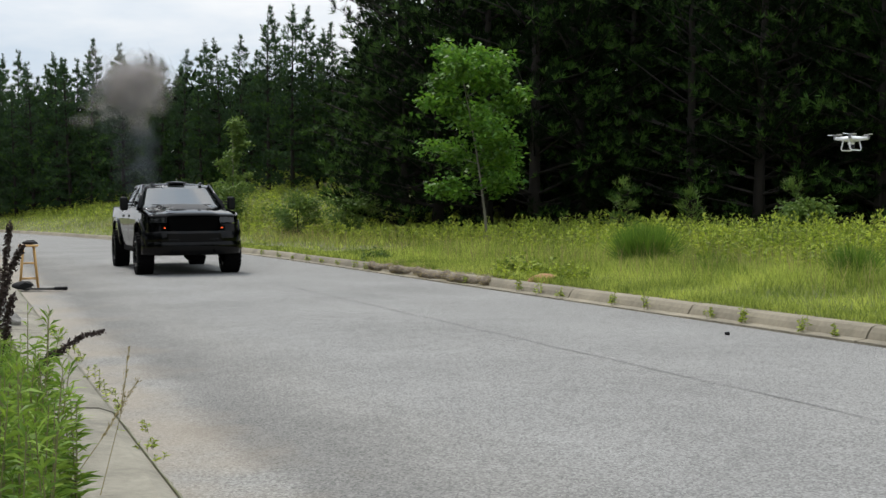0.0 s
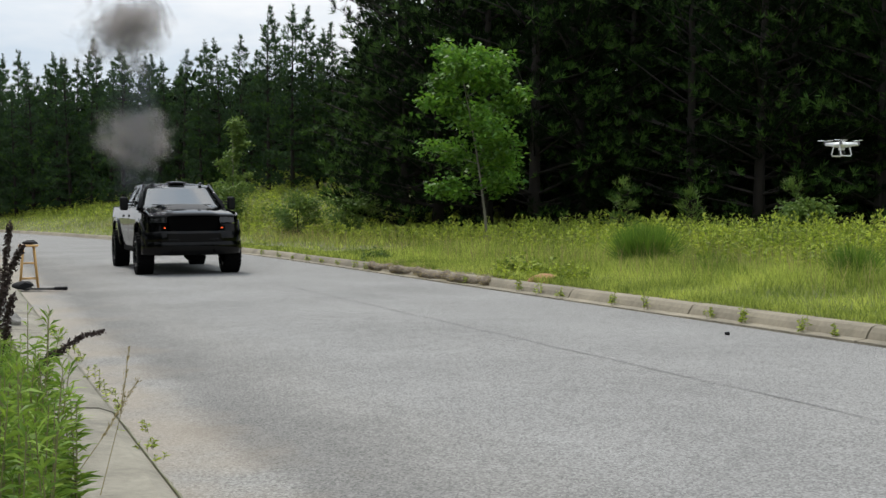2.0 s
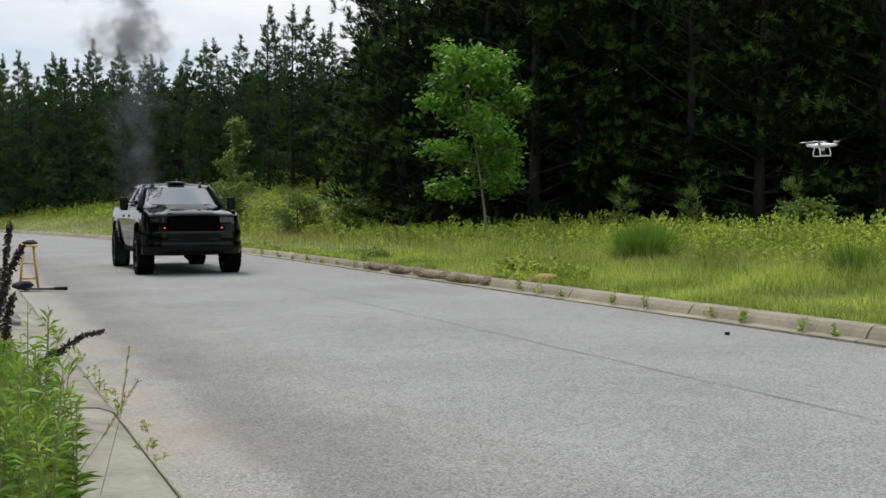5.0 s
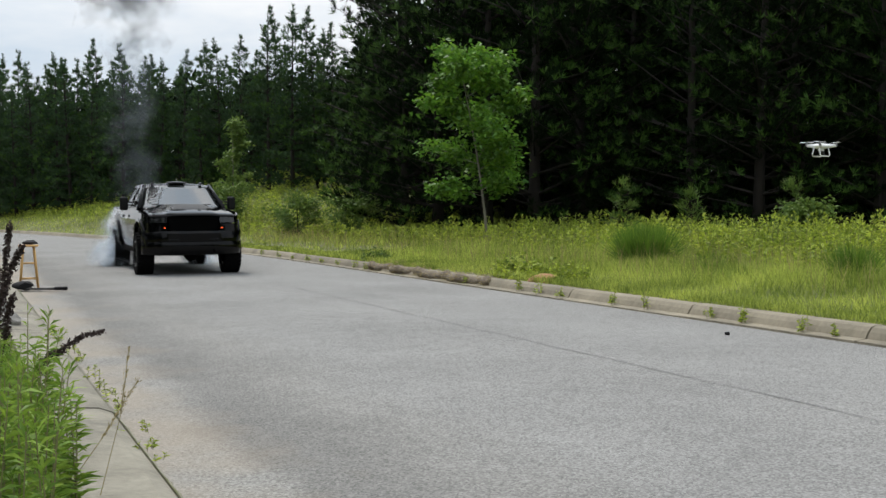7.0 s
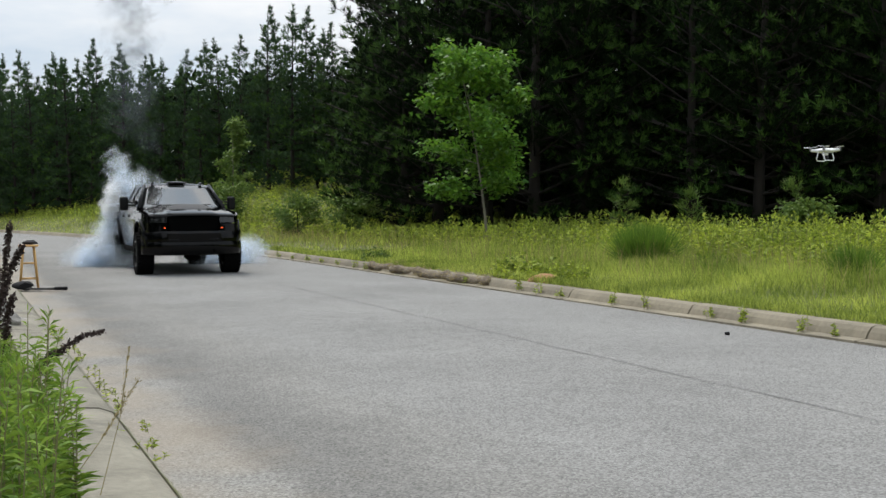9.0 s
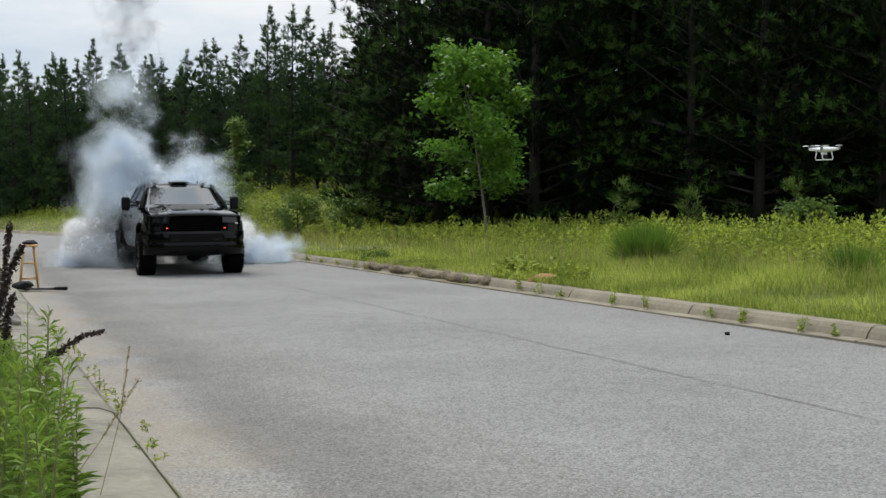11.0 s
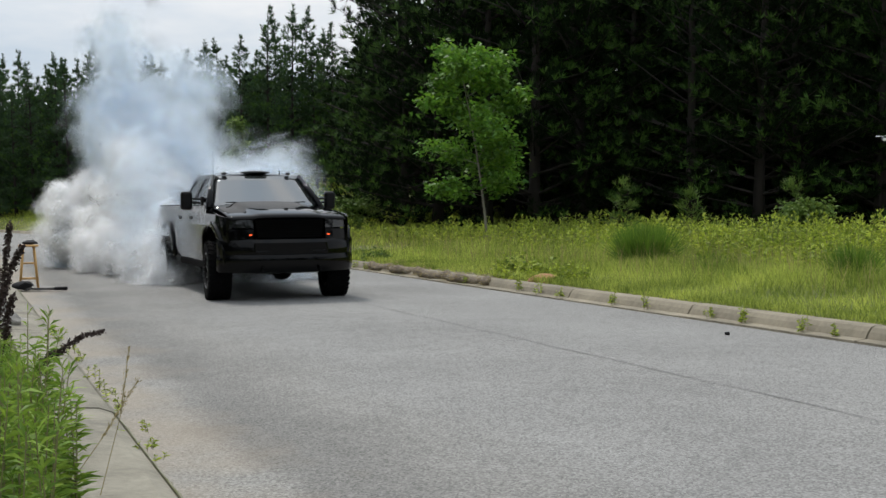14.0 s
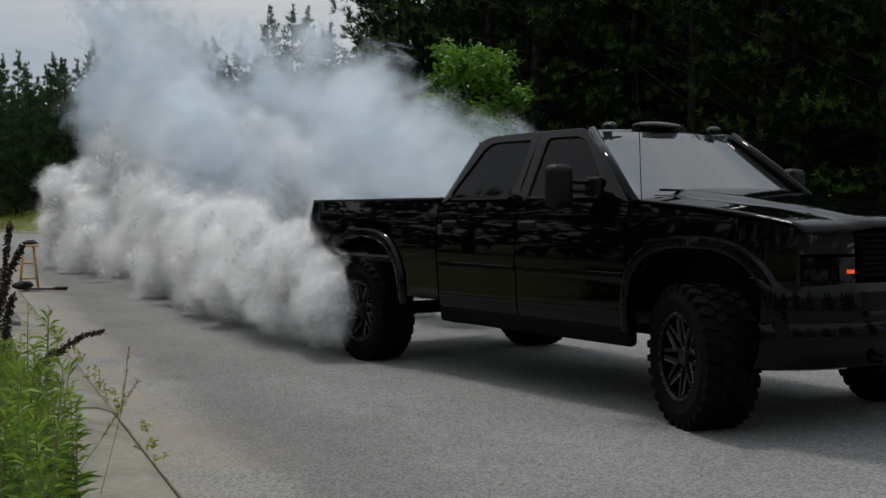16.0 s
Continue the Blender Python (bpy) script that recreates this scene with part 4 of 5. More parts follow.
    for x in (0.15, -0.62):
        for y in (-0.42, 0.42):
            bm = box_bm((x, y - 0.25, 0.63), (x + 0.5, y + 0.25, 0.95), 0.05)
            box_bm((x - 0.08, y - 0.25, 0.9), (x + 0.08, y + 0.25, 1.42), 0.06, bm=bm)
            box_bm((x - 0.06, y - 0.12, 1.44), (x + 0.04, y + 0.12, 1.60), 0.04, bm=bm)
            part("seat", bm, M["interior"], t)
    # load bed and tailgate
    part("bed_floor", box_bm((-3.0, -0.90, 0.86), (-0.80, 0.90, 0.90)), M["plastic"], t)
    part("bed_front", box_bm((-0.84, -0.88, 0.86), (-0.80, 0.88, 1.38)), P, t)
    part("tailgate", box_bm((-3.06, -0.78, 0.78), (-3.0, 0.78, 1.39), 0.02), P, t)
    part("rear_bumper", box_bm((-3.16, -0.92, 0.60), (-3.02, 0.92, 0.78), 0.03), M["plastic"], t)
    part("exhaust_stack", tube([(-0.98, -0.60, 0.9), (-0.98, -0.60, 1.38)], 0.06, 12), M["chassis"], t)
    # chassis
    for s in (-1, 1):
        part("frame_rail", box_bm((-2.9, s * 0.42 - 0.04, 0.52), (2.5, s * 0.42 + 0.04, 0.68), 0.01, 1), M["chassis"], t)
        part("wheel_tub", box_bm((-AX - 0.52, s * 0.62 - 0.03, 0.55), (-AX + 0.52, s * 0.62 + 0.03, 1.1)), M["chassis"], t)
        part("inner_arch", box_bm((AX - 0.52, s * 0.58 - 0.03, 0.60), (AX + 0.45, s * 0.58 + 0.03, 1.18)), M["chassis"], t)
        part("shock_absorber", tube([(AX + 0.10, s * 0.52, 0.40), (AX + 0.16, s * 0.50, 0.85)], 0.035, 8), M["chassis"], t)
    part("gearbox", box_bm((-0.6, -0.30, 0.42), (1.8, 0.30, 0.62), 0.05), M["chassis"], t)
    part("fuel_tank", box_bm((-0.62, -0.78, 0.40), (0.1, -0.40, 0.62), 0.05), M["chassis"], t)
    for x, r in ((AX, 0.045), (-AX, 0.06)):
        bm = tube([(x, -0.80, 0.432), (x, 0.80, 0.432)], r, 10)
        bmesh.ops.create_uvsphere(bm, u_segments=14, v_segments=10, radius=0.17, matrix=Matrix.Translation((x, 0.08 if x > 0 else 0, 0.432)))
        part("axle", bm, M["chassis"], t, smooth=True)
    part("skid_plate", box_bm((2.2, -0.40, 0.42), (2.66, 0.40, 0.50), 0.03), M["chassis"], t)
    wheels = []
    for x, s in ((AX, -1), (AX, 1), (-AX, -1), (-AX, 1)):
        w = new("wheel")
        w.parent = t
        wheel_parts(w)
        wheels.append((w, x, s))
    return t, wheels


truck, truck_wheels = build_truck()


# ---- drone ----
def build_drone():
    d = tagged(new("quadcopter_drone"), "small white quadcopter drone with a hanging camera", "drone")
    bm = bmesh.new()
    bmesh.ops.create_uvsphere(bm, u_segments=24, v_segments=12, radius=0.085, matrix=Matrix.Diagonal((1.15, 1.0, 0.42, 1)))
    part("shell", bm, M["white"], d, smooth=True)
    for k in range(4):
        a = math.pi / 4 + k * math.pi / 2
        c, s = math.cos(a), math.sin(a)
        part("arm", tube([(0.05 * c, 0.05 * s, 0.0), (0.12 * c, 0.12 * s, 0.004), (0.178 * c, 0.178 * s, 0.008)], [0.034, 0.023, 0.019], 10), M["white"], d, smooth=True)
        part("motor", lathe([(0.001, -0.012), (0.016, -0.012), (0.016, 0.03), (0.006, 0.034), (0.001, 0.034)], 14, "z"), M["milled"], d).location = (0.178 * c, 0.178 * s, 0.008)
        bm = bmesh.new()
        for q in (0, math.pi):
            m = Matrix.Rotation(q, 4, "Z")
            vs = [bm.verts.new(m @ Vector(v)) for v in ((0.005, -0.006, 0), (0.05, -0.014, 0.005), (0.095, -0.006, 0.004), (0.095, 0.006, 0.0), (0.05, 0.011, -0.002), (0.005, 0.006, 0))]
            up = [bm.verts.new(v.co + Vector((0, 0, 0.003))) for v in vs]
            bm.faces.new(vs[::-1])
            bm.faces.new(up)
            for i in range(6):
                bm.faces.new((vs[i], vs[(i + 1) % 6], up[(i + 1) % 6], up[i]))
        p = part("propeller", bm, M["white"], d)
        p.location, p.rotation_euler = (0.178 * c, 0.178 * s, 0.045), (0, 0, 0.6 + 1.3 * k)
    for s in (-1, 1):
        part("landing_leg", tube([(0.07, s * 0.05, -0.02), (0.075, s * 0.075, -0.11), (0.06, s * 0.08, -0.128), (-0.06, s * 0.08, -0.128), (-0.075, s * 0.075, -0.11), (-0.07, s * 0.05, -0.02)], 0.0075, 8), M["white"], d, smooth=True)
    part("gimbal", box_bm((-0.028, -0.034, -0.062), (0.028, 0.034, -0.036), 0.01), M["white"], d)
    part("camera_body", box_bm((-0.03, -0.03, -0.118), (0.03, 0.03, -0.062), 0.012), M["dark_lens"], d, "small black camera")
    return d


drone = build_drone()


# ---- wooden stool with gear ----
def build_stool(x, y):
    st = tagged(new("bar_stool"), "plain varnished wooden bar stool at the road's edge", "stool")
    bm = lathe([(0.001, 0.70), (0.15, 0.70), (0.168, 0.708), (0.17, 0.722), (0.16, 0.735), (0.001, 0.732)], 28, "z")
    part("seat", bm, M["wood"], st, smooth=False)
    legs = []
    for k in range(4):
        a = math.pi / 4 + k * math.pi / 2
        c, s = math.cos(a), math.sin(a)
        part("leg", tube([(0.205 * c, 0.205 * s, 0), (0.12 * c, 0.12 * s, 0.705)], [0.017, 0.02], 10), M["wood"], st, smooth=True)
    for k in range(4):
        a, b = math.pi / 4 + k * math.pi / 2, math.pi / 4 + (k + 1) * math.pi / 2
        z = (0.16, 0.22)[k % 2]
        for zz in (z, z + 0.26):
            r = 0.205 - 0.085 * zz / 0.705
            part("rung", tube([(r * math.cos(a), r * math.sin(a), zz), (r * math.cos(b), r * math.sin(b), zz)], 0.011, 8), M["wood"], st, smooth=True)
    st.matrix_basis = pose(x, y, 0.03, 0, 0, 22)
    bag = tagged(new("camera_pouch"), "small black pouch lying on the stool", "pouch")
    bm = bmesh.new()
    bmesh.ops.create_icosphere(bm, subdivisions=3, radius=0.1, matrix=Matrix.Diagonal((1.25, 0.8, 0.34, 1)))
    part("pouch_body", bm, M["cloth"], bag, smooth=True)
    part("pouch_strap", tube([(-0.11, 0, 0), (-0.05, 0.07, 0.03), (0.06, 0.06, 0.035), (0.13, -0.01, -0.02)], 0.012, 6), M["cloth"], bag, smooth=True)
    bag.matrix_basis = pose(x + 0.02, y, 0.03 + 0.735 + 0.034, 0, 0, 10)
    g = tagged(new("folded_tripod"), "folded black tripod lying on the road by the stool", "tripod")
    for k in range(3):
        part("tripod_leg", tube([(0, (k - 1) * 0.022, 0.02 + 0.012 * (k == 1)), (0.52, (k - 1) * 0.016, 0.018 + 0.012 * (k == 1))], 0.012, 8), M["plastic"], g)
    part("tripod_head", box_bm((0.46, -0.04, 0.0), (0.68, 0.04, 0.06), 0.02), M["plastic"], g)
    g.matrix_basis = pose(-6.92, 19.15, 0.02, 0, 0, 2)
    b = tagged(new("gear_bag"), "slumped black and grey gear bag", "bag")
    bm = bmesh.new()
    bmesh.ops.create_icosphere(bm, subdivisions=3, radius=0.16, matrix=Matrix.Translation((0, 0, 0.07)) @ Matrix.Diagonal((1.1, 0.8, 0.48, 1)))
    for v in bm.verts:
        v.co += v.normal * 0.03 * noise.noise(v.co * 9)
    part("bag_body", bm, M["cloth"], b, smooth=True)
    part("bag_strap", tube([(-0.1, -0.1, 0.06), (0.0, -0.15, 0.13), (0.12, -0.08, 0.08)], 0.014, 6), M["cloth"], b, smooth=True)
    b.matrix_basis = pose(-7.02, 19.3, 0.02, 0, 0, 30)


build_stool(-7.05, 19.65)


# ---- kerb-side things ----
def wattle(y0, y1, off, lift=0.0):
    pts, rad = [], []
    n = 26
    for i in range(n):
        y = y0 + (y1 - y0) * i / (n - 1)
        x, yy = road_frame(y, off + 0.05 * math.sin(i * 0.5))
        pts.append((x, yy, 0.09 + lift + 0.02 * math.sin(i * 0.9)))
        rad.append((0.075 + 0.018 * math.sin(i * 1.7) + 0.012 * math.sin(i * 3.1)) * (0.55 if i in (0, n - 1) else 1))
    bm = tube(pts, rad, 14)
    for v in bm.verts:
        v.co += v.normal * 0.0 + Vector((0, 0, 1)) * 0.02 * noise.noise(v.co * 6) + Vector((1, 0, 0)) * 0.02 * noise.noise(v.co * 7 + Vector((9, 0, 0)))
    w = tagged(new("straw_wattle"), "sagging straw erosion roll lying along the kerb", "erosion roll", "erosion rolls")
    part("roll", bm, M["wattle"], w)
    n = 900
    k = rng.integers(0, len(pts), n)
    P = np.array(pts)[k] + rng.normal(0, 0.075, (n, 3))
    tagged(finish("loose_straw", leaf_mesh("loose_straw", leaves_data(P, rng.normal(0, 1, (n, 3)) * np.array([1, 1, 0.4]), 0.09, 0.008)), M["straw"], w), kind="stuff")


wattle(19.3, 22.2, 0.02)
wattle(22.3, 24.9, 0.05, 0.02)


def inlet_slab():
    s = tagged(new("inlet_slab"), "flat concrete storm inlet slab behind the kerb", "concrete slab")
    x0, y0 = road_frame(20.9, 1.02)
    s.matrix_basis = pose(x0, y0, 0.10, 0, 0, 22.8)
    part("slab", box_bm((-0.72, -1.25, -0.1), (0.72, 1.25, 0.075), 0.025), M["concrete"], s)
    part("iron_cover", lathe([(0.001, 0.086), (0.30, 0.086), (0.31, 0.08), (0.33, 0.08), (0.34, 0.07)], 28, "z"), M["rust"], s, "rusty iron manhole cover").location = (0.1, 0.1, 0.0)


inlet_slab()


def mound(x, y, r, h):
    bm = bmesh.new()
    bmesh.ops.create_icosphere(bm, subdivisions=3, radius=1, matrix=Matrix.Diagonal((r, r * 0.7, h, 1)))
    for v in bm.verts:
        v.co += v.normal * 0.12 * r * noise.noise(v.co * 4)
    ob = part("clay_mound", bm, M["clay"], None, smooth=True)
    ob.location = (x, y, float(ground_z(x, y)))
    tagged(ob, "small mound of bare orange clay in the grass", "soil mound")


mound(kerb_x(18.6) + 0.62, 18.6, 0.30, 0.15)


def debris():
    d = tagged(new("road_debris"), "small black scrap lying on the asphalt", "debris")
    bm = box_bm((-0.03, -0.025, 0), (0.03, 0.025, 0.035), 0.008)
    box_bm((-0.045, -0.015, 0.03), (0.03, 0.02, 0.048), 0.005, bm=bm)
    part("scrap", bm, M["plastic"], d)
    d.matrix_basis = pose(2.9, 11.77, 0.026, 0, 0, 25)
    d.scale = (0.68, 0.68, 0.68)


debris()


def leafy_clump(name, x, y, n_stem, h, nl, size, spread, mat, label, cat="weeds", width=0.3, z=None, group="", lean=0.25, top_only=0.15):
    """A clump of leafy stems as one plant."""
    a = rng.uniform(0, 2 * math.pi, n_stem)
    rr = spread * np.sqrt(rng.random(n_stem))
    P = np.stack([rr * np.cos(a), rr * np.sin(a), np.zeros(n_stem)], 1)
    hh = h * rng.uniform(0.6, 1.1, n_stem)
    top = P + np.stack([rng.normal(0, lean * h, n_stem) * 0.5, rng.normal(0, lean * h, n_stem) * 0.5, hh], 1)
    f = rng.uniform(top_only, 1.0, n_stem * nl)[:, None]
    base = np.repeat(P, nl, 0) + np.repeat(top - P, nl, 0) * f
    b = rng.uniform(0, 2 * math.pi, n_stem * nl)
    D = np.stack([np.cos(b), np.sin(b), rng.uniform(0.1, 0.9, n_stem * nl) + 1.2 * (f[:, 0] > 0.93)], 1)
    L = size * rng.uniform(0.6, 1.2, n_stem * nl) * (1.15 - 0.5 * f[:, 0])
    V = leaves_data(base, D, L, L * width, droop=0.25)
    t = tagged(new(name), label, cat, group)
    tagged(finish("foliage", leaf_mesh("foliage", V), mat, t), kind="stuff")
    sv, sq = sticks(P, top, 0.006 * h + 0.002, 0.002)
    tagged(mesh_ob("stem", sv, [tuple(int(k) for k in q) for q in sq], M["stalk"], t), kind="stuff")
    t.location = (x, y, float(ground_z(x, y)) - 0.02 if z is None else z)
    return t


def grass_tuft(x, y, n, h, spread, label):
    a = rng.uniform(0, 2 * math.pi, n)
    out = np.abs(rng.normal(0, 0.45, n))
    P = np.stack([spread * 0.35 * rng.random(n) * np.cos(a), spread * 0.35 * rng.random(n) * np.sin(a), np.zeros(n)], 1)
    D = np.stack([np.cos(a) * out, np.sin(a) * out, np.ones(n)], 1)
    t = tagged(new("grass_tussock"), label, "grass tussock", "tussocks")
    finish("tuft", leaf_mesh("tuft", leaves_data(P, D, h * rng.uniform(0.6, 1.15, n), 0.014, droop=0.12)), M["tuft"], t)
    t.location = (x, y, float(ground_z(x, y)) - 0.02)


# tussocks and bushes on the far verge
grass_tuft(3.78, 21.6, 2400, 1.0, 1.0, "dense dark green grass tussock in the verge")
grass_tuft(5.75, 16.2, 900, 0.68, 0.5, "small dark grass tussock in the verge")
grass_tuft(4.4, 18.9, 500, 0.35, 0.5, "low dark grass tussock in the verge")
grass_tuft(4.9, 21.2, 350, 0.45, 0.5, "low dark grass tussock in the verge")
leafy_clump("broadleaf_weeds", kerb_x(19.6) + 0.75, 19.6, 30, 0.40, 22, 0.12, 0.55, M["weed"], "low broad-leaved weeds beside the clay mound", width=0.5)
leafy_clump("broadleaf_weeds", kerb_x(18.2) + 0.9, 18.4, 18, 0.36, 22, 0.10, 0.30, M["weed"], "low ragged weeds beside the clay mound", width=0.5)
leafy_clump("broadleaf_weeds", kerb_x(26.2) + 0.6, 26.2, 18, 0.32, 22, 0.10, 0.34, M["shrub"], "small dark weed clump at the kerb", width=0.5)
for i, y in enumerate((11.55, 12.0, 12.9, 13.5, 14.75, 15.5, 16.9, 17.5, 18.1, 20.0, 24.9, 25.6, 26.8, 28.0, 29.0, 30.2, 31.5, 33)):
    leafy_clump("gutter_weed", kerb_x(y) - 0.06, y, 4 + i % 3, 0.14 + 0.06 * ((i * 7) % 3) / 2 + (0.08 if i == 4 else 0), 12, 0.06, 0.05, M["weed"],
                "small green weed growing from the gutter joint", "weed", 0.4, 0.02, group="gutter weeds")
for i, (x, y, h, w) in enumerate(((-5.4, 43, 1.7, 1.1), (-3.2, 41, 1.4, 1.0), (9.1, 29.5, 1.1, 0.8), (-31, 76, 2.8, 2.0), (-9.6, 50, 2.0, 1.4))):
    put(leafy_tree("roadside_bush", "leafy green bush at the foot of the pines", h, 0.1, w, 16, 2200, 0.13 if y < 60 else 0.26, M["shrub"], M["bark"], 40 + i, 0.03, cat="bush"), x, y)
for i, (x, y, h) in enumerate(((5.0, 32.0, 1.75), (6.75, 31.5, 1.5), (9.3, 31.0, 1.7))):
    s = make_pine(h, 0.32, 6, 70 + i, M["shrub"], "pale green pine seedling among the weeds", tuft=0.22, blade=0.02, low=0.15)
    put(s, x, y)

# ---- near verge: goldenrod, dry dock, rubble ----
for i in range(17):
    y = 3.1 + 0.36 * i + 0.1 * math.sin(i * 3.0)
    back = kerb_x(y) - ROAD_W - 0.50
    x = back - 0.20 - 0.20 * ((i * 3) % 4) / 3
    h = (0.42, 0.66, 0.74, 0.60, 0.70)[i % 5] * (1.0 if y < 6 else 0.5)
    leafy_clump("goldenrod_clump", x, y, 15, h * 0.94, 64, 0.115, 0.18, M["nearleaf"], "fresh green narrow-leaved roadside weeds by the kerb", "weeds", 0.14, lean=0.16, group="goldenrod clumps", top_only=0.04)
for i in range(16):
    y = 6.0 + 0.42 * i + 0.15 * math.sin(i * 5)
    leafy_clump("gutter_weed", kerb_x(y) - ROAD_W + 0.02, y, 2 + (i * 7) % 4, 0.03 + 0.025 * ((i * 5) % 4), 8, 0.045, 0.05 + 0.03 * (i % 3), M["weed"], "small weed sprouting along the kerb joint", "weed", 0.3, 0.03, group="gutter weeds")


def dock_stalk(path, n, label):
    """A dry seed stalk: bent stem with dark seed clusters."""
    t = tagged(new("dry_dock_stalk"), label, "dry plant", "dry stalks")
    part("stem", tube(path, [0.006] + [0.004] * (len(path) - 2) + [0.002], 6), M["dock"], t)
    pts = np.array(path)
    k = rng.uniform(1.0, len(pts) - 1.001, n)
    i = k.astype(int)
    P = pts[i] + (pts[i + 1] - pts[i]) * (k - i)[:, None]
    thin = (1 - (k - 1) / (len(pts) - 1))[:, None]
    P = P + rng.normal(0, 0.009, (n, 3)) * (0.4 + thin)
    tagged(finish("seed_head", leaf_mesh("seed_head", leaves_data(P, rng.normal(0, 1, (n, 3)), 0.018, 0.014)), M["dock"], t), kind="stuff")


dock_stalk([(-2.62, 7.2, 0.05), (-2.55, 7.15, 0.30), (-2.44, 7.1, 0.42), (-2.30, 7.05, 0.52), (-2.18, 7.0, 0.585), (-2.06, 7.0, 0.605)], 650, "dark brown dry seed stalk arching over the kerb")
dock_stalk([(-2.72, 7.15, 0.02), (-2.50, 7.1, 0.36), (-2.42, 7.08, 0.46), (-2.33, 7.05, 0.47)], 450, "dark brown dry seed stalk beside the kerb")
dock_stalk([(-2.66, 6.6, 0.1), (-2.58, 6.6, 0.5), (-2.54, 6.6, 0.8), (-2.50, 6.6, 1.05), (-2.47, 6.6, 1.27)], 1100, "upright dark brown dry seed stalk")
dock_stalk([(-2.64, 6.7, 0.3), (-2.55, 6.65, 0.8), (-2.48, 6.62, 1.0), (-2.40, 6.6, 1.14)], 700, "upright dark brown dry seed stalk")
dock_stalk([(-2.60, 6.7, 0.3), (-2.53, 6.65, 0.6), (-2.50, 6.62, 0.75), (-2.46, 6.6, 0.86)], 600, "upright dark brown dry seed stalk")
for a, b in (((-1.50, 5.0, 0.1), (-1.42, 5.2, 0.72)), ((-1.62, 4.7, 0.1), (-1.30, 4.9, 0.62))):
    t = tagged(new("dry_grass_stalk"), "single thin dry grass stalk by the kerb", "dry grass", "dry stalks")
    mid = [(p + q) / 2 + 0.02 for p, q in zip(a, b)]
    part("stem", tube([a, mid, b], [0.002, 0.0016, 0.001], 5), M["straw"], t)
    P = np.array(mid)[None] + (np.array(b) - np.array(mid))[None] * rng.random((120, 1)) + rng.normal(0, 0.004, (120, 3))
    finish("ear", leaf_mesh("ear", leaves_data(P, np.array(b)[None] - np.array(a)[None] + rng.normal(0, 0.2, (120, 3)), 0.02, 0.004)), M["straw"], t)


def rubble(x, y, r, seed, flat=0.6):
    bm = bmesh.new()
    bmesh.ops.create_icosphere(bm, subdivisions=3, radius=r, matrix=Matrix.Diagonal((1.1, 0.85, flat, 1)))
    for v in bm.verts:
        p = v.co / r
        v.co += v.normal * r * (0.28 * noise.noise(p * 1.3 + Vector((seed * 3.1, 0, 0))) + 0.08 * noise.noise(p * 4))
    ob = part("rubble_stone", bm, M["rock"], None)
    ob.matrix_basis = pose(x, y, float(ground_z(x, y)) + r * flat * 0.55, 0, 0, seed * 57)
    tagged(ob, "rough grey broken stone on the verge", "stone", "rubble stones")


for i, (x, y, r) in enumerate(((-4.95, 13.3, 0.20), (-5.15, 12.7, 0.16), (-4.75, 12.55, 0.14), (-5.5, 13.9, 0.22), (-5.8, 14.8, 0.20), (-5.35, 14.4, 0.15), (-6.2, 15.7, 0.2), (-4.55, 11.9, 0.10), (-6.6, 16.8, 0.2))):
    rubble(x, y, r, i + 1)


# ---- smoke: rigid puffs of fine flakes round soft lumpy cores ----
def puff_mesh(name, seed, radius, flakes, size, core=0.0, squash=0.9):
    """A billow: lobes of tiny flakes, denser inwards, with a lumpy core where core > 0."""
    r = np.random.default_rng(seed)
    lobes = r.normal(0, 0.42, (9, 3)) * radius * np.array([1, 1, squash])
    lr = r.uniform(0.35, 0.62, 9) * radius
    k = r.integers(0, 9, flakes)
    d = unit(r.normal(0, 1, (flakes, 3)))
    rad = (r.random(flakes) ** 0.55) * 1.12 + np.abs(r.normal(0, 0.10, flakes))
    P = lobes[k] + d * (rad * lr[k])[:, None]
    out = unit(P - P.mean(0)) * 0.45 + d * 0.75
    nrm = unit(out + np.array([0, 0, 0.12]))
    D = np.cross(nrm, r.normal(0, 1, (flakes, 3))) + nrm * r.normal(0, 0.35, (flakes, 1))
    S = np.cross(nrm, D) + 0.3 * r.normal(0, 1, (flakes, 3))
    L = size * r.uniform(0.6, 1.4, flakes)
    V = leaves_data(P, D, L, L * 1.0, S)
    V = V - np.repeat(unit(D) * (L * 0.5)[:, None], 4, 0)
    N = np.repeat(nrm, 4, 0)
    me = leaf_mesh(name, V, normals=N)
    uv = me.uv_layers.new(name="UVMap")
    corner = np.array([[0, 0.5], [0.5, 0], [1, 0.5], [0.5, 1]], np.float32)
    uv.data.foreach_set("uv", np.tile(corner, (flakes, 1)).ravel())
    return me


tyre_smoke = tagged(new("tyre_smoke"), "thick white burnout smoke billowing from the rear tyres", "smoke")
exhaust_smoke = tagged(new("exhaust_smoke"), "thin dark grey exhaust smoke rising from the truck bed", "smoke")
PUFFS = {}
for kind, rad, fl, sz, mat in (("small", 0.24, 200, 0.42, "smoke"), ("mid", 0.42, 230, 0.70, "smoke"), ("large", 0.64, 230, 1.05, "smoke"),
                               ("thin", 0.85, 84, 1.05, "smoke_thin"), ("wisp", 0.40, 60, 0.62, "smoke_thin"), ("soot", 0.66, 60, 0.85, "soot"), ("soot_thin", 0.5, 30, 0.70, "soot_thin")):
    PUFFS[kind] = []
    for s in range(4):
        me = puff_mesh("billow", 100 + s + int(rad * 100), rad, fl, sz)
        me.materials.append(M[mat])
        PUFFS[kind].append(me)


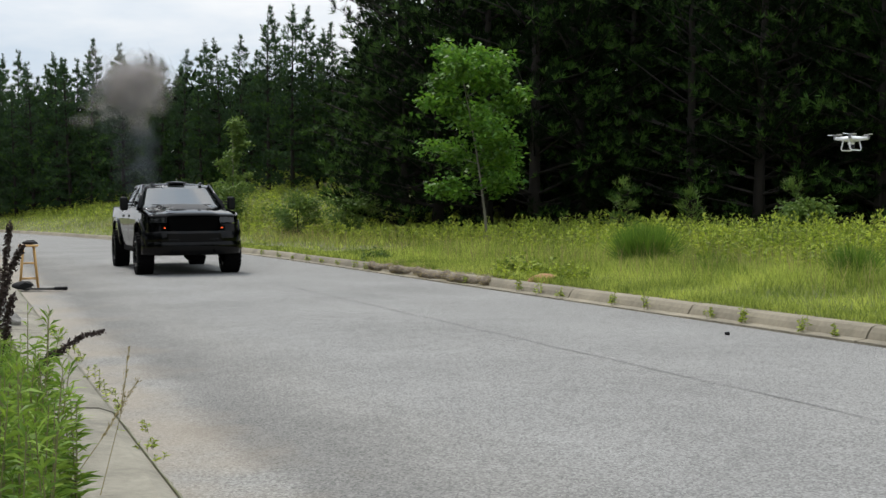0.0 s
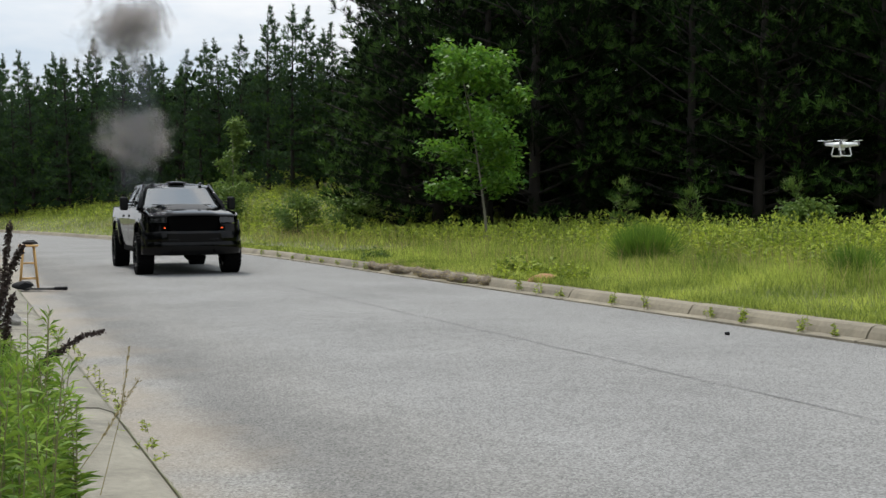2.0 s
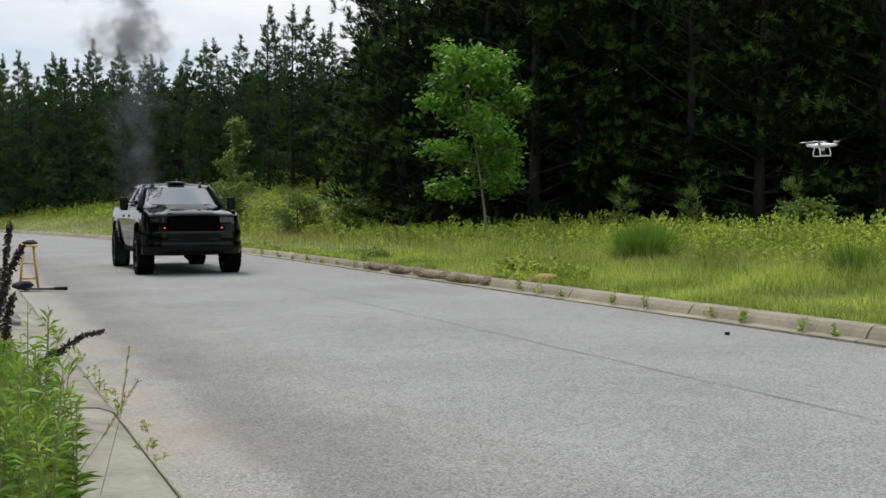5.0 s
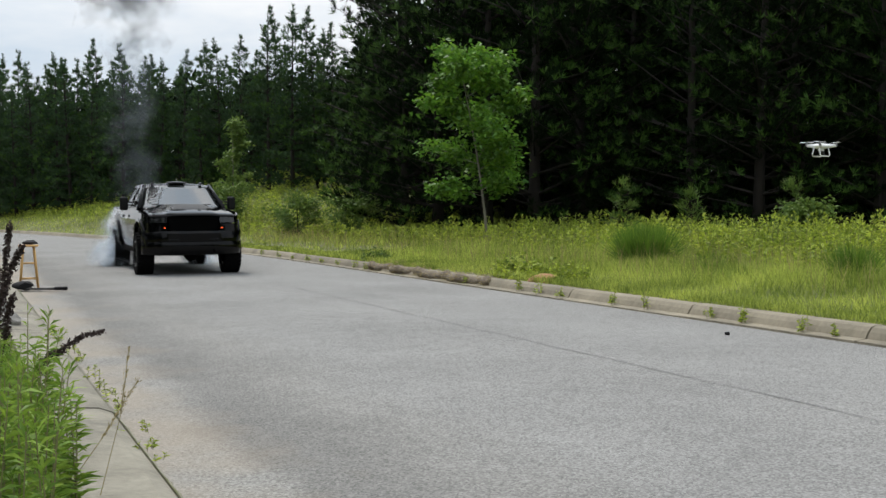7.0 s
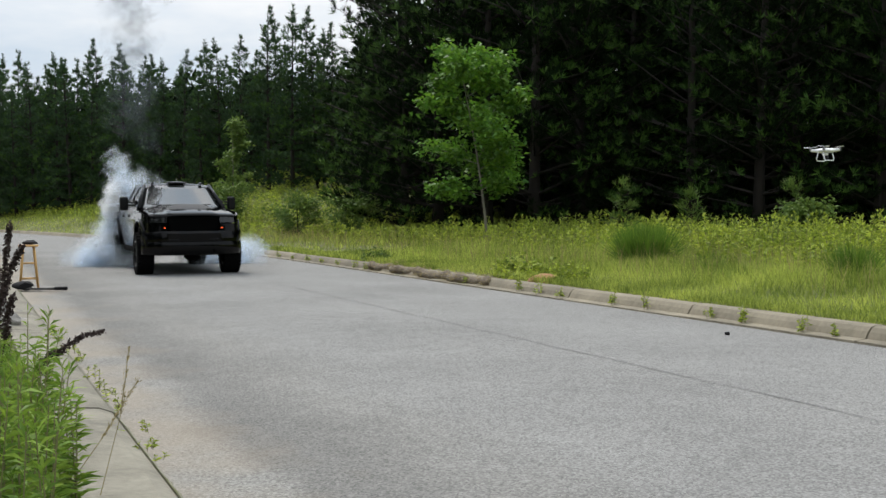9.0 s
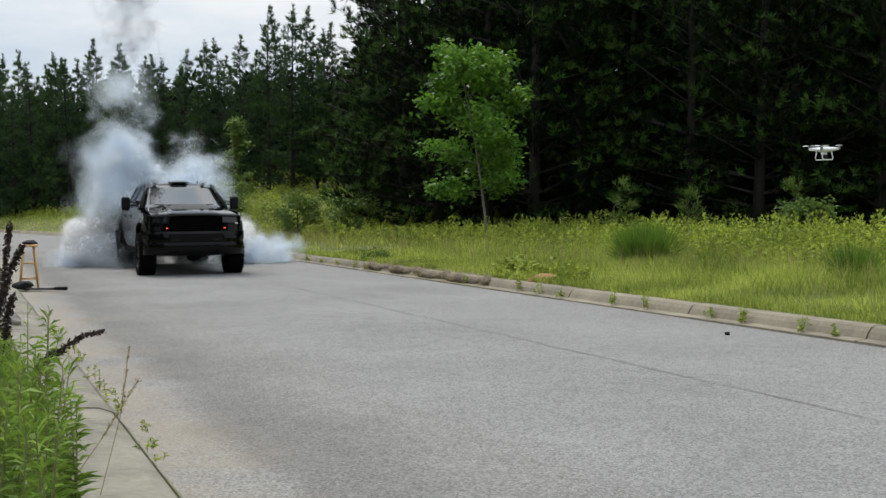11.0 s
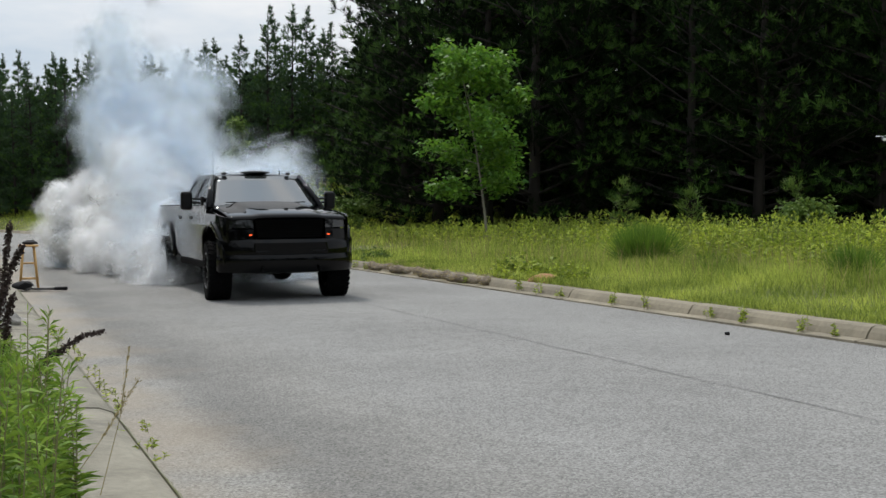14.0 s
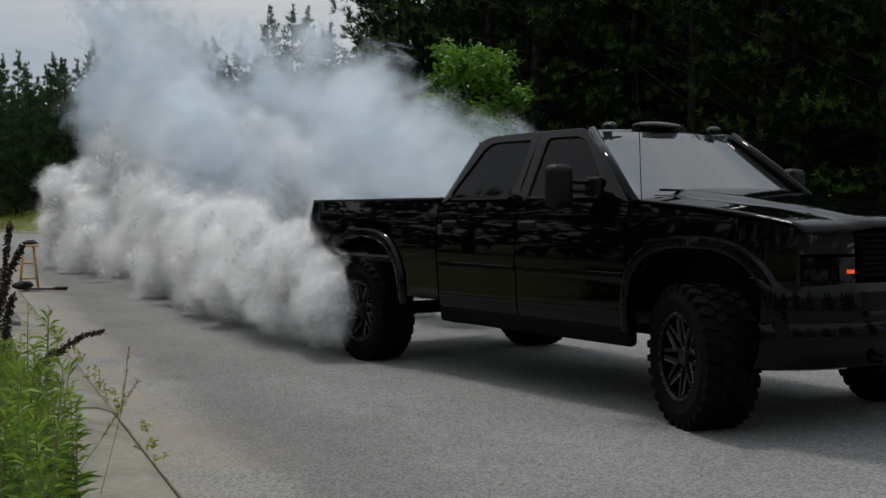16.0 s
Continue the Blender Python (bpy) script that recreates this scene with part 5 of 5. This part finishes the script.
def new_puff(kind, parent):
    ob = new("puff", PUFFS[kind][int(rng.integers(0, 4))])
    ob.parent = parent
    return ob


# ---- motion ----
TRUCK_ROWS = [(0, -6.044, 25.785, -67.91), (10.0, -6.044, 25.785, -67.91), (10.8, -5.98, 25.63, -67.94), (11.5, -5.75, 25.09, -68.02), (12.0, -5.44, 24.37, -68.15),
              (12.5, -5.027, 23.389, -68.31), (13.0, -4.536, 22.187, -68.45), (13.5, -3.951, 20.772, -68.35), (14.0, -3.233, 19.043, -67.6), (14.5, -2.402, 16.96, -65.97),
              (15.0, -1.404, 14.51, -63.23), (15.5, -0.217, 11.812, -60.24), (16.0, 1.202, 8.98, -56.71)]


def truck_at(t):
    ts = [r[0] for r in TRUCK_ROWS]
    return [float(np.interp(t, ts, [r[k] for r in TRUCK_ROWS])) for k in (1, 2, 3)]


def truck_point(t, lx, ly):
    x, y, a = truck_at(t)
    c, s = math.cos(radians(a)), math.sin(radians(a))
    return np.array([x + c * lx - s * ly, y + s * lx + c * ly, 0.0])


def travel(t):
    """Metres rolled by the front wheels until t."""
    d, last = 0.0, truck_at(0)
    for k in range(1, int(round(t * 10)) + 1):
        p = truck_at(k / 10)
        d += math.hypot(p[0] - last[0], p[1] - last[1])
        last = p
    return d


def puff_rows(birth, p0, drift, reach, tau, height, slow, spin, r0):
    """Waits under the road below the tyre, swells out of the contact patch, then drifts and rises, ever slower."""
    rows = []
    hide = np.array([p0[0], p0[1], -1.6])
    first = max(0.0, birth - 0.4)
    if birth > 0:
        rows.append((0.0, pose(*hide)))
        if first > 0.05:
            rows.append((first, pose(*hide)))
        rows.append((birth, pose(p0[0], p0[1], max(p0[2] - 0.3, r0 * 0.1), 0, 0, 0)))
    t = max(birth, 0.0) + (0.2 if birth > 0 else 0.0)
    while True:
        tt = min(t, 16.0)
        age = tt - birth
        k = 1 - math.exp(-age / tau)
        p = p0 + drift * reach * k
        z = p0[2] + r0 * 0.5 + height * (1 - math.exp(-age / slow))
        a = max(-80, min(80, spin * age))
        rows.append((tt, pose(p[0], p[1], z, a * 0.5, a * 0.3, a)))
        if tt >= 15.99:
            break
        t += 0.5 if age < 3 else 1.0
        if t > 15.75:
            t = 16.0
    return rows


RADIUS = {"small": 0.34, "mid": 0.62, "large": 0.95, "thin": 1.0, "wisp": 0.45}


def tyre_puff(birth, s, kind, out, backward, reach, height, slow=1.8, tau=1.1, lift=0.0, wide=0.9):
    p0 = truck_point(birth, -AX - 0.15, s * wide) + np.array([0, 0, lift])
    a = radians(truck_at(birth)[2])
    back, left = np.array([-math.cos(a), -math.sin(a), 0]), np.array([-math.sin(a), math.cos(a), 0])
    ob = new_puff(kind, tyre_smoke)
    walk(ob, puff_rows(birth, p0, back * backward + left * s * out, reach, tau, height, slow, rng.uniform(-22, 22), RADIUS[kind]))


def side_of(share):
    return -1 if rng.random() < share else 1


def smoke_motion():
    u = rng.uniform
    # first wisps by the wheel, then a narrow plume up behind the cab
    for i in range(52):
        birth = 5.7 + 0.075 * i
        h = u(0.2, 1.4) if birth < 7.2 else u(0.3, 2.6)
        kind = "mid" if birth > 7.6 and i % 3 == 0 else ("small" if i % 3 == 1 else "wisp")
        tyre_puff(birth, -1, kind, u(-0.9, 0.1) if h > 0.9 else u(-0.3, 0.4), u(0.0, 0.4), u(0.2, 1.3) if h > 0.9 else u(0.1, 0.6), h * 1.15, 1.2)
    # smoke lying low on either side, higher towards the wheels
    for i in range(124):
        birth = 6.7 + 6.9 * (i / 123)
        side = -1 if i % 2 else 1
        kind = "wisp" if birth < 9.4 else ("mid" if i % 3 else "small")
        far = (u(0.15, 1.0) * 1.55 if side < 0 else u(0.35, 1.0) * 3.0) * min(1, 0.55 + (birth - 6.7) / 5)
        if kind == "wisp":
            tyre_puff(birth, side, kind, u(0.8, 1.0), u(-0.1, 0.4), far, u(-0.15, 0.15))
        elif side > 0:
            tyre_puff(birth, side, kind, u(0.7, 1.0), u(-0.1, 0.5), far, u(0.2, 1.9) * max(0.08, 1 - far / 3.1))
        else:
            tyre_puff(birth, side, kind, u(0.7, 1.0), u(-0.1, 0.5), far, u(0.2, 2.6), 5.0)
    # the standing body of the cloud, narrower upwards
    for i in range(92):
        birth = 9.2 + 5.4 * (i / 91) ** 0.9
        kind = "mid" if birth < 10.3 or i % 3 else "large"
        h = u(0.3, 3.2) * min(1, 0.6 + (birth - 9.0) / 4)
        tyre_puff(birth, side_of(0.62), kind, u(-1.1, 0.5), u(0.0, 0.9), u(0.2, 2.0) * (1 - 0.2 * h), h, 1.5)
    # thin upper plume and the haze that is left in the air
    for i in range(58):
        birth = 9.0 + 6.0 * (i / 57)
        tyre_puff(birth, side_of(0.7), "thin", u(-0.9, 0.4), u(0.0, 1.0), u(0.3, 1.6) * min(1, 0.4 + (birth - 9) / 4), u(2.0, 4.2) + 1.5 * (i % 4 == 0), 1.8)
    # the trail torn off as the truck pulls away
    for i in range(84):
        birth = 13.5 + 2.4 * (i / 83) ** 0.8
        age = 16.0 - birth
        kind = "small" if age < 0.5 or i % 4 == 0 else "mid"
        tyre_puff(birth, side_of(0.72), kind, u(0.0, 0.7), u(0.1, 0.7), u(0.3, 1.2), u(0.1, 1.7), 1.0, 0.8)
    # billows rolling out of the wheel arch, dragged along by the truck
    for i in range(72):
        birth = 14.0 + 1.95 * (i / 71)
        tyre_puff(birth, -1, "small", u(0.1, 0.5), u(-2.6, -0.2), u(0.3, 0.8), u(0.1, 0.7), 0.35, 0.35, u(-0.1, 0.6), 1.12)
    # haze blown across over the bed
    for i in range(26):
        birth = 13.4 + 2.2 * (i / 25)
        tyre_puff(birth, 1, "thin", u(0.0, 1.5), u(-0.6, 0.6), u(0.5, 2.2), u(1.0, 4.6), 1.2, 0.8)
    # exhaust: two dark bursts that rise and spread, and a faint column between
    def soot(birth, kind, reach, sway):
        p0 = truck_point(0, -0.98, -0.5) + np.array([0, 0, 1.25])
        ob = new_puff(kind, exhaust_smoke)
        walk(ob, puff_rows(birth, p0, np.array([sway, u(-0.2, 0.6), 0]), reach, 3.0, 9.5, 9.0, u(-10, 10), 0.2))
    for i in range(9):
        soot(-3.6 + 0.11 * i, "soot", u(0.5, 1.6), u(-1, 0.1))
    for i in range(4):
        soot(-3.5 + 0.2 * i, "soot_thin", u(1.2, 2.4), u(-1, -0.6))
    for i in range(7):
        soot(-0.1 + 0.13 * i, "soot" if i % 2 else "soot_thin", u(0.4, 1.6), u(-1, 0.2))
    for i in range(40):
        soot(-3.0 + 0.26 * i, "soot_thin", u(0.2, 1.5), u(-1, 0.3))


def motions():
    walk(truck, [(t, pose(x, y, 0.022, 0, 0, a)) for t, x, y, a in TRUCK_ROWS])
    for w, x, s in truck_wheels:
        rows = []
        for k in range(161):
            t = k / 10
            if x > 0:
                ang, steer = -math.degrees(travel(t) / 0.432), -6.0 * float(smooth(13.0, 14.5, np.array(t))) - 14.0 * float(smooth(14.3, 15.4, np.array(t)))
            else:
                ang, steer = -72.0 * max(0, k - 52), 0.0
            flip = 180 if s > 0 else 0
            q = pose(x, s * 0.885, 0.43, 0, 0, steer) @ pose(0, 0, 0, 0, -ang, 0) @ pose(0, 0, 0, 0, 0, flip)
            rows.append((t, q))
        keep = [r for i, r in enumerate(rows) if x < 0 and (i >= 51 or i == 0) or x > 0 and (i % 2 == 0 and i >= 100 or i == 0)]
        walk(w, keep)
    centre = [(0, 1506, 256, 10.9), (0.5, 1504, 262, 10.9), (1, 1499, 263, 11.0), (1.5, 1495, 264, 11.0), (2, 1489, 266, 11.1), (2.5, 1482, 269, 11.1), (3, 1474, 270, 11.2), (3.5, 1470, 270, 11.3),
              (4, 1463, 268, 11.5), (5.2, 1453, 267, 12.0), (6.5, 1451, 267, 12.3), (7, 1453, 268, 12.3), (7.5, 1457, 268, 12.4), (8, 1459, 270, 12.4), (8.5, 1460, 274, 12.4), (9, 1460, 276, 12.4),
              (10.2, 1458, 275, 12.2), (11.5, 1459, 273, 12.0), (12, 1462, 271, 11.9), (12.5, 1476, 269, 11.8), (13, 1503, 266, 11.7), (13.5, 1541, 263, 11.6), (14, 1590, 258, 11.5), (15, 1730, 250, 11.4), (16, 1880, 245, 11.3)]
    rows = []
    for t, px, py, dist in centre:
        dist *= 1.2
        u, v = (px - 784) / 2046.2 * dist, (441 - py) / 2046.2 * dist
        x = u
        z = 1.3417 + v - 0.0354 * dist + 0.0064 * u
        rows.append((t, pose(x, dist, z, 2 * math.sin(t * 1.3), 1.5 * math.sin(t * 0.9 + 1), 20 + 3 * math.sin(t))))
    walk(drone, rows)
    smoke_motion()


motions()
